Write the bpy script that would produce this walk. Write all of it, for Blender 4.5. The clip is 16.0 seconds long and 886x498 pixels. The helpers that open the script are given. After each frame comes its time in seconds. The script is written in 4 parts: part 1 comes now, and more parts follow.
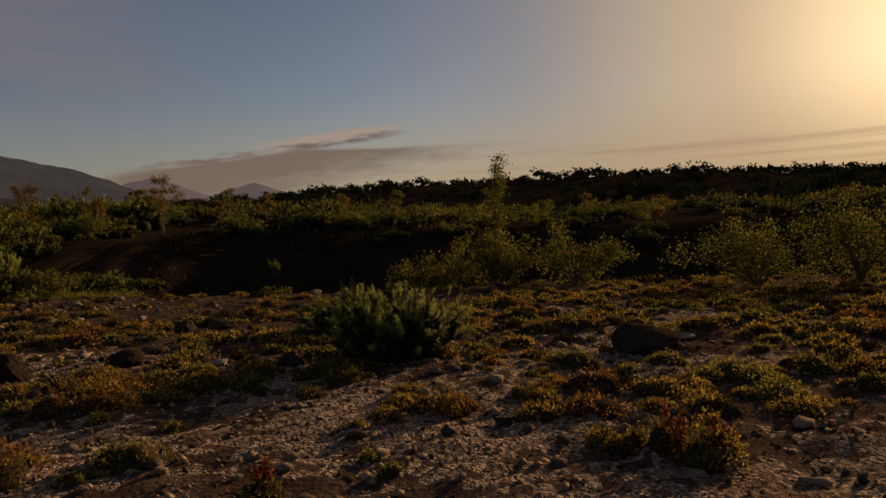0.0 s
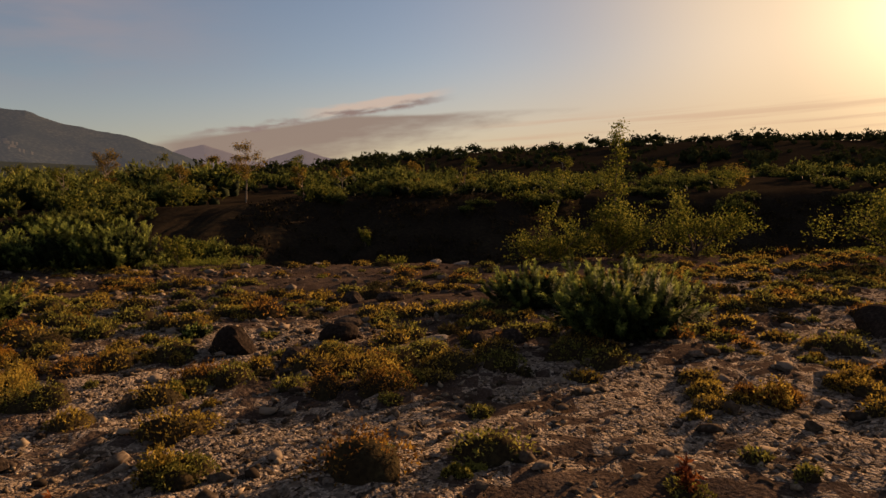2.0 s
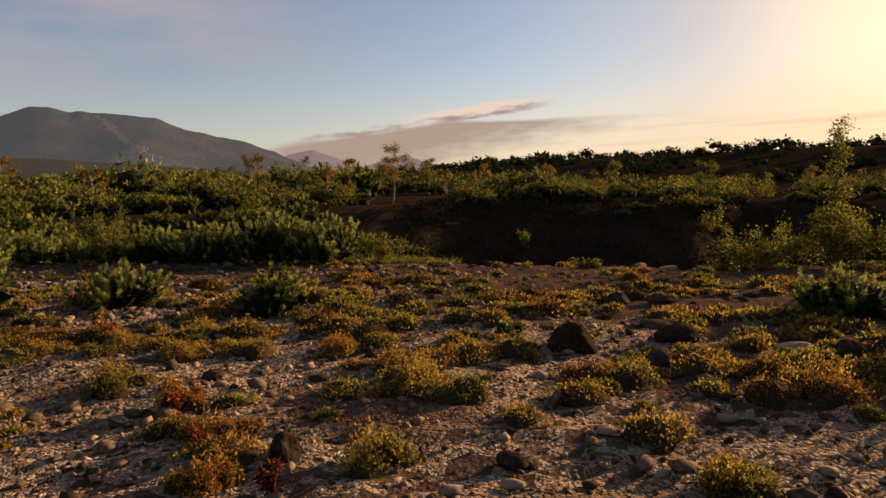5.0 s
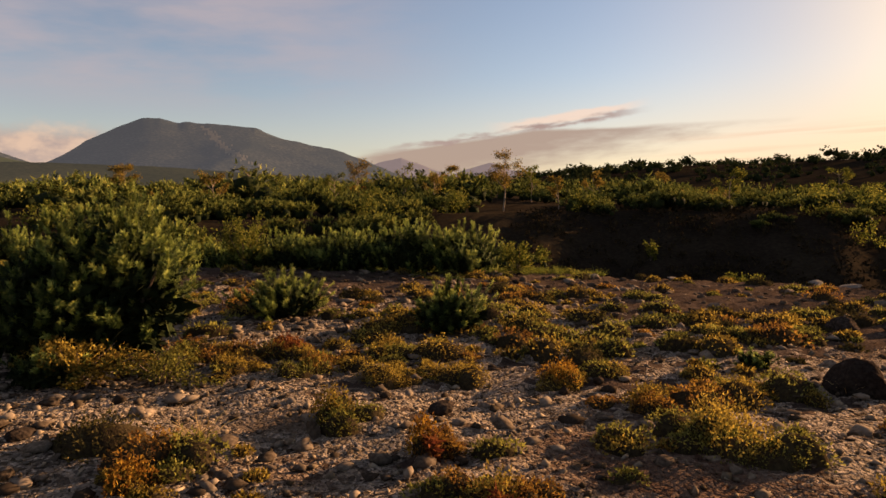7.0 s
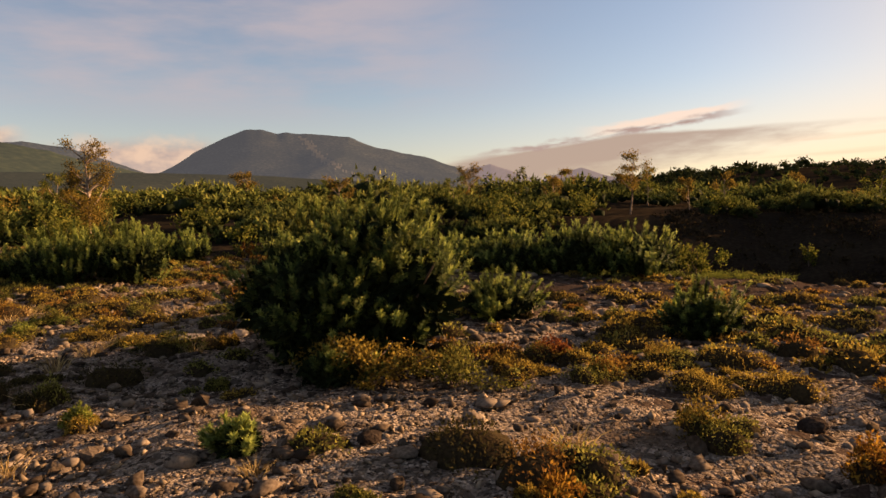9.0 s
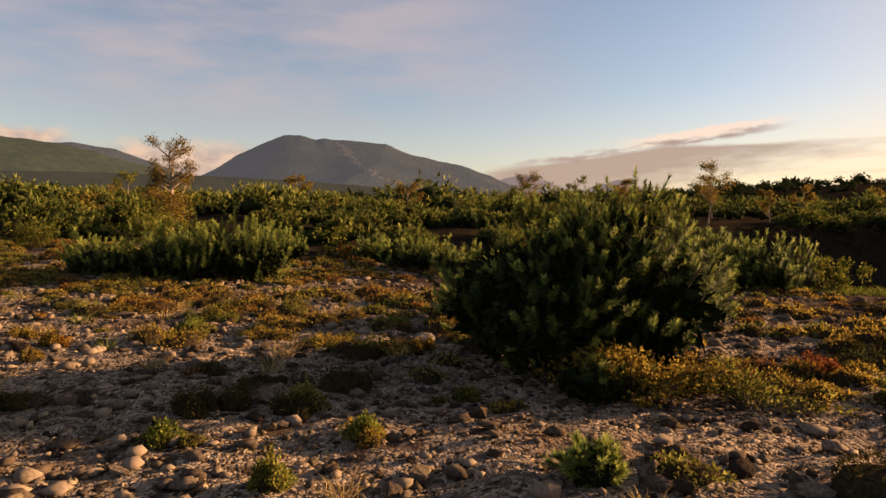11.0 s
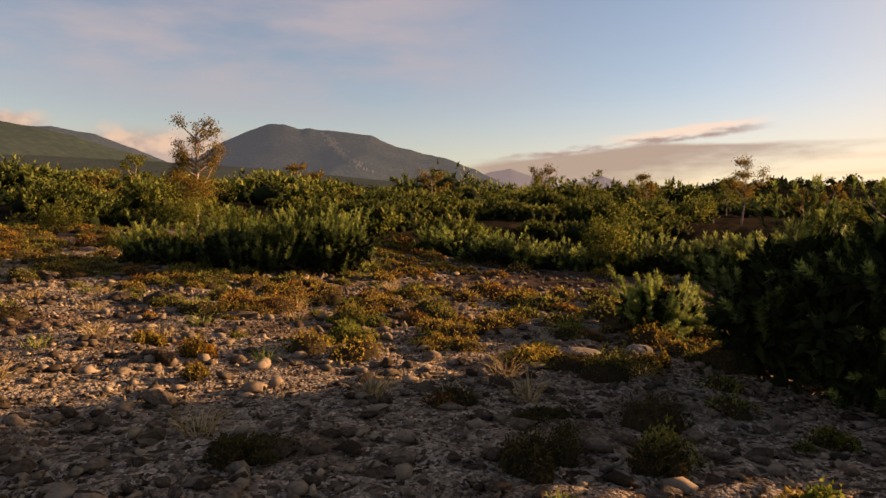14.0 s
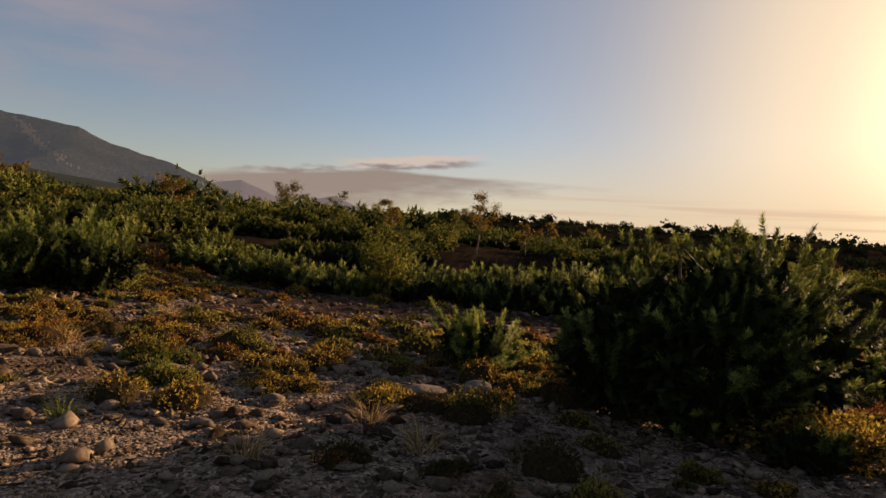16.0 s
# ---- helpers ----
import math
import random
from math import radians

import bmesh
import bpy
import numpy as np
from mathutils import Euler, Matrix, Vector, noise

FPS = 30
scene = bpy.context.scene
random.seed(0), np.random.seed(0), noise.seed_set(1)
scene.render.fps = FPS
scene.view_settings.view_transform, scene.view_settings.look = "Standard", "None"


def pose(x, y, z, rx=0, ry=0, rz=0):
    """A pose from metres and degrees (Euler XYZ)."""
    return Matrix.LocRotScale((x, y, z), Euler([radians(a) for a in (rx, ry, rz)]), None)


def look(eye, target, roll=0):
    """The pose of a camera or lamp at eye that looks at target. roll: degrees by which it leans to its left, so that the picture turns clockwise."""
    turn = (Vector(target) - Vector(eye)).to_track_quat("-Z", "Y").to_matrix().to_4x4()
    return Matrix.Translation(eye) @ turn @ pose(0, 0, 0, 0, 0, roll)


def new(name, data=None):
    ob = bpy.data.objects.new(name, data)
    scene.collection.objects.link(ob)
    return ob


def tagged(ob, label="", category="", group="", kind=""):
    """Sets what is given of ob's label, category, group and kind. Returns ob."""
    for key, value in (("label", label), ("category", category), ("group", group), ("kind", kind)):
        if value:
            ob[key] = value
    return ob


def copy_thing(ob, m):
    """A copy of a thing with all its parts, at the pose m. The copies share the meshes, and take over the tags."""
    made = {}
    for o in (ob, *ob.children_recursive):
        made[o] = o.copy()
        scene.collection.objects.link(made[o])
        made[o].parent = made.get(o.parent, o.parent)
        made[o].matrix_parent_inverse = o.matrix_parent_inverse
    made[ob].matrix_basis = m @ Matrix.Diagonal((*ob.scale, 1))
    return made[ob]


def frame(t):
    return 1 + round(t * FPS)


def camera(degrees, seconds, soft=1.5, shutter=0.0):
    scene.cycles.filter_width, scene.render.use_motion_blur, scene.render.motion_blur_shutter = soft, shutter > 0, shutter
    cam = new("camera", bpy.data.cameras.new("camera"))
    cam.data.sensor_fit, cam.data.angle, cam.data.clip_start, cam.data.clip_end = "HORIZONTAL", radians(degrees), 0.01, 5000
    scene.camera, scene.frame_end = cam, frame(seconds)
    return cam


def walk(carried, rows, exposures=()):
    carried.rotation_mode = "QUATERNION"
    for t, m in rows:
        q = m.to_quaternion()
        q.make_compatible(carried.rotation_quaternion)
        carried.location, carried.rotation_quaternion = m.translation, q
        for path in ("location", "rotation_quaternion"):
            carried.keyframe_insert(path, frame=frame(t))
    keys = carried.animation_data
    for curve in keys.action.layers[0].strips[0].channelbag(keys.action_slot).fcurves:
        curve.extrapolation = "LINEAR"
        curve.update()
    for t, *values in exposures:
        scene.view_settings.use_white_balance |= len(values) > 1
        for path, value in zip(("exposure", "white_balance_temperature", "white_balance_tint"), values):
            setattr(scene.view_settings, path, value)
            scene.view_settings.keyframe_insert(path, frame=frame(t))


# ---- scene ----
cam = camera(67.8, 16.0)
PATH = [
    (0, (0.025, 0.035, 1.679), (-0.018, 2.032, 1.578), -2.4),
    (0.5, (-0.506, 0.135, 1.742), (-0.555, 2.13, 1.611), -2.4),
    (1, (-0.999, 0.362, 1.766), (-1.082, 2.355, 1.609), -2.6),
    (1.5, (-1.552, 0.356, 1.796), (-1.684, 2.343, 1.616), -2.6),
    (2, (-2.095, 0.326, 1.802), (-2.273, 2.308, 1.608), -2.1),
    (2.5, (-2.616, 0.379, 1.793), (-2.835, 2.358, 1.602), -1.9),
    (3, (-3.049, 0.29, 1.821), (-3.309, 2.265, 1.641), -1.9),
    (3.5, (-3.456, 0.171, 1.804), (-3.765, 2.14, 1.634), -1.9),
    (4, (-3.913, 0.226, 1.775), (-4.278, 2.185, 1.612), -1.8),
    (4.2, (-4.111, 0.222, 1.761), (-4.499, 2.177, 1.597), -1.7),
    (6.3, (-5.841, 0.7, 1.676), (-6.458, 2.596, 1.522), -1.2),
    (6.5, (-6.0, 0.75, 1.671), (-6.646, 2.637, 1.523), -1.1),
    (7, (-6.455, 0.894, 1.712), (-7.171, 2.756, 1.573), -1.0),
    (7.5, (-6.913, 0.859, 1.681), (-7.7, 2.693, 1.556), -1.0),
    (8, (-7.365, 0.796, 1.681), (-8.218, 2.601, 1.569), -0.9),
    (8.5, (-7.861, 0.764, 1.684), (-8.772, 2.54, 1.569), -1.0),
    (9, (-8.366, 0.593, 1.609), (-9.326, 2.343, 1.494), -1.3),
    (9.5, (-8.852, 0.508, 1.579), (-9.844, 2.242, 1.476), -1.4),
    (10, (-9.32, 0.411, 1.632), (-10.338, 2.13, 1.539), -1.1),
    (10.2, (-9.495, 0.346, 1.612), (-10.522, 2.06, 1.521), -0.8),
    (12.3, (-11.698, 0.113, 1.402), (-12.742, 1.816, 1.312), 1.1),
    (12.5, (-11.845, 0.154, 1.4), (-12.887, 1.859, 1.31), 1.2),
    (13, (-12.225, 0.22, 1.442), (-13.256, 1.931, 1.348), 1.4),
    (13.5, (-12.577, 0.157, 1.452), (-13.595, 1.875, 1.348), 1.3),
    (14, (-12.94, 0.156, 1.413), (-13.942, 1.884, 1.304), 1.3),
    (14.5, (-13.337, 0.144, 1.412), (-14.31, 1.888, 1.31), 1.7),
    (15, (-13.671, 0.066, 1.422), (-14.495, 1.886, 1.357), 2.9),
    (15.5, (-13.943, 0.11, 1.426), (-14.511, 2.028, 1.392), 4.2),
    (15.9, (-14.055, 0.171, 1.448), (-14.362, 2.147, 1.439), 5.2),
    (16, (-14.087, 0.183, 1.456), (-14.33, 2.168, 1.446), 5.1),
]
EXPOSURES = [(0.0, 0.28, 7500, 25), (1.0, 0.24, 7500, 25), (1.6, 0.58, 7450, 25), (2.2, 1.2, 7450, 25), (3.5, 1.5, 7450, 25), (7.0, 1.65, 7450, 25), (10.0, 1.8, 7600, 25),
             (14.0, 1.72, 7600, 25), (15.0, 1.68, 7150, 23), (16.0, 1.18, 6950, 22)]
walk(cam, [(t, look(eye, target, roll)) for t, eye, target, roll in PATH], EXPOSURES)

# ---------------------------------------------------------------- light
SUN_AZ, SUN_EL = 42.0, 12.0      # degrees: from +y towards +x, above the horizon


def build_world():
    world = bpy.data.worlds.new("evening_sky")
    scene.world = world
    world.use_nodes = True
    nt = world.node_tree
    nt.nodes.clear()
    N, L = nt.nodes.new, nt.links.new

    def math_node(op, a, b=None, c=None):
        n = N("ShaderNodeMath")
        n.operation = op
        for k, v in enumerate((a, b, c)):
            if v is None:
                continue
            if isinstance(v, (int, float)):
                n.inputs[k].default_value = v
            else:
                L(v, n.inputs[k])
        return n.outputs[0]

    def ramp(v, a, b, lo=0.0, hi=1.0):
        n = N("ShaderNodeMapRange")
        n.interpolation_type = "SMOOTHSTEP"
        n.inputs[1].default_value, n.inputs[2].default_value = a, b
        n.inputs[3].default_value, n.inputs[4].default_value = lo, hi
        L(v, n.inputs[0])
        return n.outputs[0]

    def mix(f, a, b):
        n = N("ShaderNodeMix")
        n.data_type = "RGBA"
        L(f, n.inputs[0])
        for k, v in ((6, a), (7, b)):
            if isinstance(v, tuple):
                n.inputs[k].default_value = (*v, 1)
            else:
                L(v, n.inputs[k])
        return n.outputs[2]

    sky = N("ShaderNodeTexSky")
    sky.sky_type = "NISHITA"
    sky.sun_disc = False
    sky.sun_elevation, sky.sun_rotation = radians(SUN_EL), radians(SUN_AZ)
    sky.altitude, sky.air_density, sky.dust_density, sky.ozone_density = 300, 1.0, 0.8, 1.8
    co = N("ShaderNodeTexCoord")
    xyz = N("ShaderNodeSeparateXYZ")
    L(co.outputs["Generated"], xyz.inputs[0])
    az = math_node("MULTIPLY", math_node("ARCTAN2", xyz.outputs[0], xyz.outputs[1]), 57.2958)
    el = math_node("MULTIPLY", math_node("ARCSINE", xyz.outputs[2]), 57.2958)

    def cloud_noise(sx, sy, scale, detail=6.0, shear=0.0):
        c = N("ShaderNodeCombineXYZ")
        L(math_node("MULTIPLY", az, sx), c.inputs[0])
        L(math_node("MULTIPLY", math_node("SUBTRACT", el, math_node("MULTIPLY", az, shear)), sy), c.inputs[1])
        n = N("ShaderNodeTexNoise")
        n.inputs["Scale"].default_value, n.inputs["Detail"].default_value = scale, detail
        n.inputs["Roughness"].default_value = 0.55
        L(c.outputs[0], n.inputs["Vector"])
        return n.outputs["Fac"]

    wisps = cloud_noise(0.05, 0.20, 1.0, 5, 0.03)
    fine = cloud_noise(0.25, 1.1, 1.0, 6, 0.06)
    lumps = cloud_noise(0.45, 0.7, 1.0, 6)
    # high thin sheet on the hazy side of the sky
    sheet = math_node("MULTIPLY", ramp(wisps, 0.33, 0.68), ramp(az, -14, -42))
    sheet = math_node("MULTIPLY", sheet, ramp(el, 6.5, 11))
    sheet = math_node("MULTIPLY", sheet, 0.75)
    # lens-shaped bank over the far hills
    line = math_node("ADD", math_node("MULTIPLY", math_node("ADD", az, 27), 0.13), 4.4)
    top = math_node("ADD", math_node("MINIMUM", math_node("SUBTRACT", line, 0.1), 6.1), math_node("MULTIPLY", math_node("SUBTRACT", fine, 0.5), 0.5))
    bank = ramp(math_node("SUBTRACT", top, el), -0.12, 0.3)
    end = math_node("ADD", az, math_node("MULTIPLY", math_node("SUBTRACT", fine, 0.5), 18))
    end = math_node("ADD", end, math_node("MULTIPLY", math_node("SUBTRACT", 6.0, el), 4.5))
    bank = math_node("MULTIPLY", bank, ramp(end, 8, -8))
    bank = math_node("MULTIPLY", bank, ramp(az, -30.5, -26))
    bank = math_node("MULTIPLY", bank, 0.95)
    # narrow streak on top of it
    off = math_node("ABSOLUTE", math_node("SUBTRACT", el, math_node("ADD", line, math_node("MULTIPLY", math_node("SUBTRACT", lumps, 0.5), 1.0))))
    streak = math_node("MULTIPLY", ramp(off, 0.42, 0.08), ramp(az, -29, -20))
    streak = math_node("MULTIPLY", streak, ramp(az, -3, -8))
    streak = math_node("MULTIPLY", streak, ramp(fine, 0.32, 0.55))
    glow_line = math_node("ADD", line, 0.5)
    off2 = math_node("ABSOLUTE", math_node("SUBTRACT", el, math_node("ADD", glow_line, math_node("MULTIPLY", math_node("SUBTRACT", fine, 0.5), 1.6))))
    rim = math_node("MULTIPLY", ramp(off2, 0.5, 0.05), ramp(az, -18, -13))
    rim = math_node("MULTIPLY", rim, ramp(az, -3, -7))
    rim = math_node("MULTIPLY", rim, 0.6)
    # faint layers low down towards the sun
    low = math_node("MULTIPLY", ramp(cloud_noise(0.035, 1.3, 1.0, 4, 0.02), 0.47, 0.62), ramp(el, 6.0, 4.6))
    low = math_node("MULTIPLY", low, ramp(az, -6, 4))
    low = math_node("MULTIPLY", low, 0.4)
    # pink cloud leaning on the mountain
    dome = math_node("ADD", ramp(az, -62, -55, 5.0, 6.1), math_node("MULTIPLY", math_node("SUBTRACT", lumps, 0.5), 2.0))
    cap = ramp(math_node("SUBTRACT", dome, el), -0.7, 1.1)
    cap = math_node("MULTIPLY", cap, ramp(math_node("ADD", az, math_node("MULTIPLY", math_node("SUBTRACT", fine, 0.5), 8)), -45.0, -50))
    cap2 = math_node("MULTIPLY", ramp(math_node("SUBTRACT", math_node("ADD", 6.6, math_node("MULTIPLY", math_node("SUBTRACT", lumps, 0.5), 1.6)), el), -0.3, 0.5), ramp(az, -60, -63))
    cap = math_node("MAXIMUM", cap, cap2)
    puff = mix(ramp(lumps, 0.35, 0.65), (2.7, 2.43, 2.3), (4.4, 3.6, 2.8))

    # warm evening haze round the sun
    dot = N("ShaderNodeVectorMath")
    dot.operation = "DOT_PRODUCT"
    L(co.outputs["Generated"], dot.inputs[0])
    sa, se = radians(SUN_AZ), radians(SUN_EL)
    dot.inputs[1].default_value = (math.sin(sa) * math.cos(se), math.cos(sa) * math.cos(se), math.sin(se))
    away = math_node("MULTIPLY", math_node("ARCCOSINE", dot.outputs["Value"]), 57.2958)
    haze = mix(ramp(away, 3, 21), (22.5, 18.0, 9.8), (9.0, 7.5, 4.7))
    haze = mix(ramp(away, 17, 39), haze, (4.3, 3.9, 3.15))
    clear = mix(math_node("MULTIPLY", ramp(away, 52, 16), 0.85), sky.outputs[0], haze)
    warm = math_node("MULTIPLY", ramp(el, 11, 2), ramp(away, 79, 24, 0.15, 0.6))
    clear = mix(warm, clear, (5.5, 4.35, 2.7))
    col = mix(sheet, clear, (3.15, 2.98, 3.15))
    col = mix(low, col, (5.2, 3.6, 2.5))
    col = mix(bank, col, (2.6, 2.2, 1.86))
    col = mix(rim, col, (6.0, 4.7, 3.6))
    col = mix(streak, col, (2.5, 2.05, 1.9))
    col = mix(cap, col, puff)
    bg = N("ShaderNodeBackground")
    bg.inputs[1].default_value = 0.05
    L(col, bg.inputs[0])
    out = N("ShaderNodeOutputWorld")
    L(bg.outputs[0], out.inputs[0])


build_world()
sun = new("sun", bpy.data.lights.new("sun", "SUN"))
sun.data.energy, sun.data.angle, sun.data.color = 5.0, radians(0.6), (1.0, 0.67, 0.36)
_a, _e = radians(SUN_AZ), radians(SUN_EL)
sun.matrix_world = look((0, 0, 0), (-math.sin(_a) * math.cos(_e), -math.cos(_a) * math.cos(_e), -math.sin(_e)))
sun.location = (20, 30, 30)


# ---------------------------------------------------------------- materials
def material(name, colours, scale=6.0, rough=0.85, bump=0.0, bump_scale=60.0, translucent=0.0, island=0.0, per_object=0.0, glow=None, spec=0.0):
    """Two noise scales between dark, middle and light; optional per-piece variation, relief, light passing through
    leaves and emission for haze.
    """
    m = bpy.data.materials.new(name)
    m.use_nodes = True
    nt = m.node_tree
    N, L = nt.nodes.new, nt.links.new
    bsdf = nt.nodes["Principled BSDF"]
    out = nt.nodes["Material Output"]
    geo, info = N("ShaderNodeNewGeometry"), N("ShaderNodeObjectInfo")
    big, small = N("ShaderNodeTexNoise"), N("ShaderNodeTexNoise")
    for n, s, d in ((big, scale * 0.22, 5), (small, scale * 3.0, 6)):
        n.inputs["Scale"].default_value, n.inputs["Detail"].default_value = s, d
        L(geo.outputs["Position"], n.inputs["Vector"])
    v = N("ShaderNodeMath"); v.operation = "MULTIPLY_ADD"
    L(small.outputs["Fac"], v.inputs[0]); v.inputs[1].default_value = 0.6
    half = N("ShaderNodeMath"); half.operation = "MULTIPLY"
    L(big.outputs["Fac"], half.inputs[0]); half.inputs[1].default_value = 0.4
    L(half.outputs[0], v.inputs[2])
    fac = v.outputs[0]
    for source, amount in ((geo.outputs["Random Per Island"], island), (info.outputs["Random"], per_object)):
        if amount:
            a = N("ShaderNodeMath"); a.operation = "MULTIPLY_ADD"
            L(source, a.inputs[0]); a.inputs[1].default_value = amount; a.inputs[2].default_value = -amount / 2
            b = N("ShaderNodeMath"); b.operation = "ADD"
            L(fac, b.inputs[0]); L(a.outputs[0], b.inputs[1])
            fac = b.outputs[0]
    r = N("ShaderNodeValToRGB")
    e = r.color_ramp.elements
    stops = (0.3, 0.5, 0.7) if len(colours) == 3 else (0.3, 0.45, 0.58, 0.72)
    while len(e) < len(colours):
        e.new(0.5)
    for k, c in enumerate(colours):
        e[k].position, e[k].color = stops[k], (*c, 1)
    L(fac, r.inputs[0])
    L(r.outputs[0], bsdf.inputs["Base Color"])
    bsdf.inputs["Roughness"].default_value = rough
    bsdf.inputs["Specular IOR Level"].default_value = spec
    if bump:
        t = N("ShaderNodeTexNoise")
        t.inputs["Scale"].default_value, t.inputs["Detail"].default_value = bump_scale, 8
        L(geo.outputs["Position"], t.inputs["Vector"])
        b = N("ShaderNodeBump")
        b.inputs["Strength"].default_value, b.inputs["Distance"].default_value = bump, 0.02
        L(t.outputs["Fac"], b.inputs["Height"])
        L(b.outputs[0], bsdf.inputs["Normal"])
    shader = bsdf.outputs[0]
    if translucent:
        tr, mx = N("ShaderNodeBsdfTranslucent"), N("ShaderNodeMixShader")
        L(r.outputs[0], tr.inputs[0])
        mx.inputs[0].default_value = translucent
        L(shader, mx.inputs[1]); L(tr.outputs[0], mx.inputs[2])
        shader = mx.outputs[0]
    if glow:
        em, ad = N("ShaderNodeEmission"), N("ShaderNodeAddShader")
        em.inputs[0].default_value, em.inputs[1].default_value = (*glow, 1), 1.0
        L(shader, ad.inputs[0]); L(em.outputs[0], ad.inputs[1])
        shader = ad.outputs[0]
    L(shader, out.inputs[0])
    return m


def ground_material():
    """Coarse volcanic gravel: pebble cells at two sizes, sandy fines and reddish earth between."""
    m = bpy.data.materials.new("gravel_ground")
    m.use_nodes = True
    nt = m.node_tree
    N, L = nt.nodes.new, nt.links.new
    bsdf = nt.nodes["Principled BSDF"]
    geo = N("ShaderNodeNewGeometry")

    def noise_tex(s, d=6):
        n = N("ShaderNodeTexNoise")
        n.inputs["Scale"].default_value, n.inputs["Detail"].default_value = s, d
        L(geo.outputs["Position"], n.inputs["Vector"])
        return n.outputs["Fac"]

    def cells(s):
        n = N("ShaderNodeTexVoronoi")
        n.inputs["Scale"].default_value = s
        L(geo.outputs["Position"], n.inputs["Vector"])
        return n

    def mix(kind, f, a, b):
        n = N("ShaderNodeMix")
        n.data_type, n.blend_type = "RGBA", kind
        for k, v in ((0, f), (6, a), (7, b)):
            if isinstance(v, tuple):
                n.inputs[k].default_value = (*v, 1)
            elif isinstance(v, float):
                n.inputs[k].default_value = v
            else:
                L(v, n.inputs[k])
        return n.outputs[2]

    def ramp(v, a, b):
        n = N("ShaderNodeMapRange")
        n.inputs[1].default_value, n.inputs[2].default_value = a, b
        L(v, n.inputs[0])
        return n.outputs[0]

    c1, c2 = cells(22.0), cells(52.0)
    hue = N("ShaderNodeSeparateColor")
    L(c1.outputs["Color"], hue.inputs[0])
    hue2 = N("ShaderNodeSeparateColor")
    L(c2.outputs["Color"], hue2.inputs[0])
    stones = mix("MIX", hue.outputs[0], (0.032, 0.023, 0.017), (0.28, 0.218, 0.162))
    grit = mix("MIX", hue2.outputs[1], (0.038, 0.028, 0.021), (0.41, 0.325, 0.245))
    base = mix("MIX", ramp(hue.outputs[1], 0.45, 0.5), stones, grit)
    earth = mix("MIX", noise_tex(5), (0.055, 0.038, 0.025), (0.16, 0.108, 0.07))
    base = mix("MIX", ramp(noise_tex(0.9), 0.57, 0.74), base, earth)
    red = mix("MIX", noise_tex(9), (0.062, 0.034, 0.022), (0.12, 0.070, 0.048))
    base = mix("MIX", ramp(noise_tex(0.35, 3), 0.58, 0.72), base, red)
    L(base, bsdf.inputs["Base Color"])
    bsdf.inputs["Roughness"].default_value = 0.92
    bsdf.inputs["Specular IOR Level"].default_value = 0.0
    b1, b2, b3 = N("ShaderNodeBump"), N("ShaderNodeBump"), N("ShaderNodeBump")
    for b, h, d in ((b1, c1.outputs["Distance"], 0.05), (b2, c2.outputs["Distance"], 0.018), (b3, noise_tex(30, 8), 0.03)):
        b.inputs["Strength"].default_value, b.inputs["Distance"].default_value = 0.8, d
        L(h, b.inputs["Height"])
    b1.invert = b2.invert = True
    L(b1.outputs[0], b2.inputs["Normal"])
    L(b2.outputs[0], b3.inputs["Normal"])
    L(b3.outputs[0], bsdf.inputs["Normal"])
    return m


M_GRAVEL = ground_material()
# Near-black ground beyond the rim; the shaded bank's darkness is in the colour.
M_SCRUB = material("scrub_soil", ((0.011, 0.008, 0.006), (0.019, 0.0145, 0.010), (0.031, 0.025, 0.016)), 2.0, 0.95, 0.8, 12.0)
M_SOIL = material("dark_stony_soil", ((0.022, 0.015, 0.011), (0.052, 0.036, 0.027), (0.12, 0.088, 0.068)), 16.0, 0.95, 1.0, 26.0)
M_STONE = material("weathered_stone", ((0.0282, 0.0207, 0.0145), (0.0722, 0.0539, 0.0382), (0.1442, 0.1104, 0.0803)), 9.0, 0.85, 0.7, 45.0, per_object=0.30)
M_LAVA = material("dark_lava_stone", ((0.014, 0.010, 0.008), (0.032, 0.024, 0.019), (0.085, 0.064, 0.050)), 11.0, 0.9, 1.0, 24.0, per_object=0.15)
M_PALE = material("pale_stone", ((0.09, 0.076, 0.064), (0.17, 0.145, 0.122), (0.27, 0.23, 0.195)), 9.0, 0.8, 0.5, 45.0)
M_GRIT = material("loose_gravel", ((0.0362, 0.0269, 0.0176), (0.1170, 0.0880, 0.0600), (0.2339, 0.1822, 0.1263)), 9.0, 0.9, island=0.45)
M_RUBBLE = material("angular_rubble", ((0.030, 0.022, 0.016), (0.085, 0.064, 0.047), (0.185, 0.145, 0.108)), 14.0, 0.9, island=0.45)
M_NEEDLE = material("pine_needles", ((0.0182, 0.0325, 0.0091), (0.0546, 0.0806, 0.0208), (0.1300, 0.1495, 0.0403)), 3.0, 0.65, translucent=0.33, island=0.35, spec=0.05)
# Lighter needle copy: sunlit tips put into colour, also fresh light-green plants.
M_LIT_FRESH = material("lit_fresh_needles", ((0.0840, 0.1191, 0.0280), (0.2100, 0.2591, 0.0616), (0.4060, 0.4200, 0.1051)), 3.0, 0.65, translucent=0.4, island=0.3, spec=0.05)
# Far copies of needles and lit tips, dulled in colour for backlight and haze.
M_LIT_FAR = material("far_lit_needles", ((0.0528, 0.0713, 0.0172), (0.1162, 0.1346, 0.0343), (0.2310, 0.2218, 0.0554)), 0.8, 0.9, translucent=0.25, island=0.3)
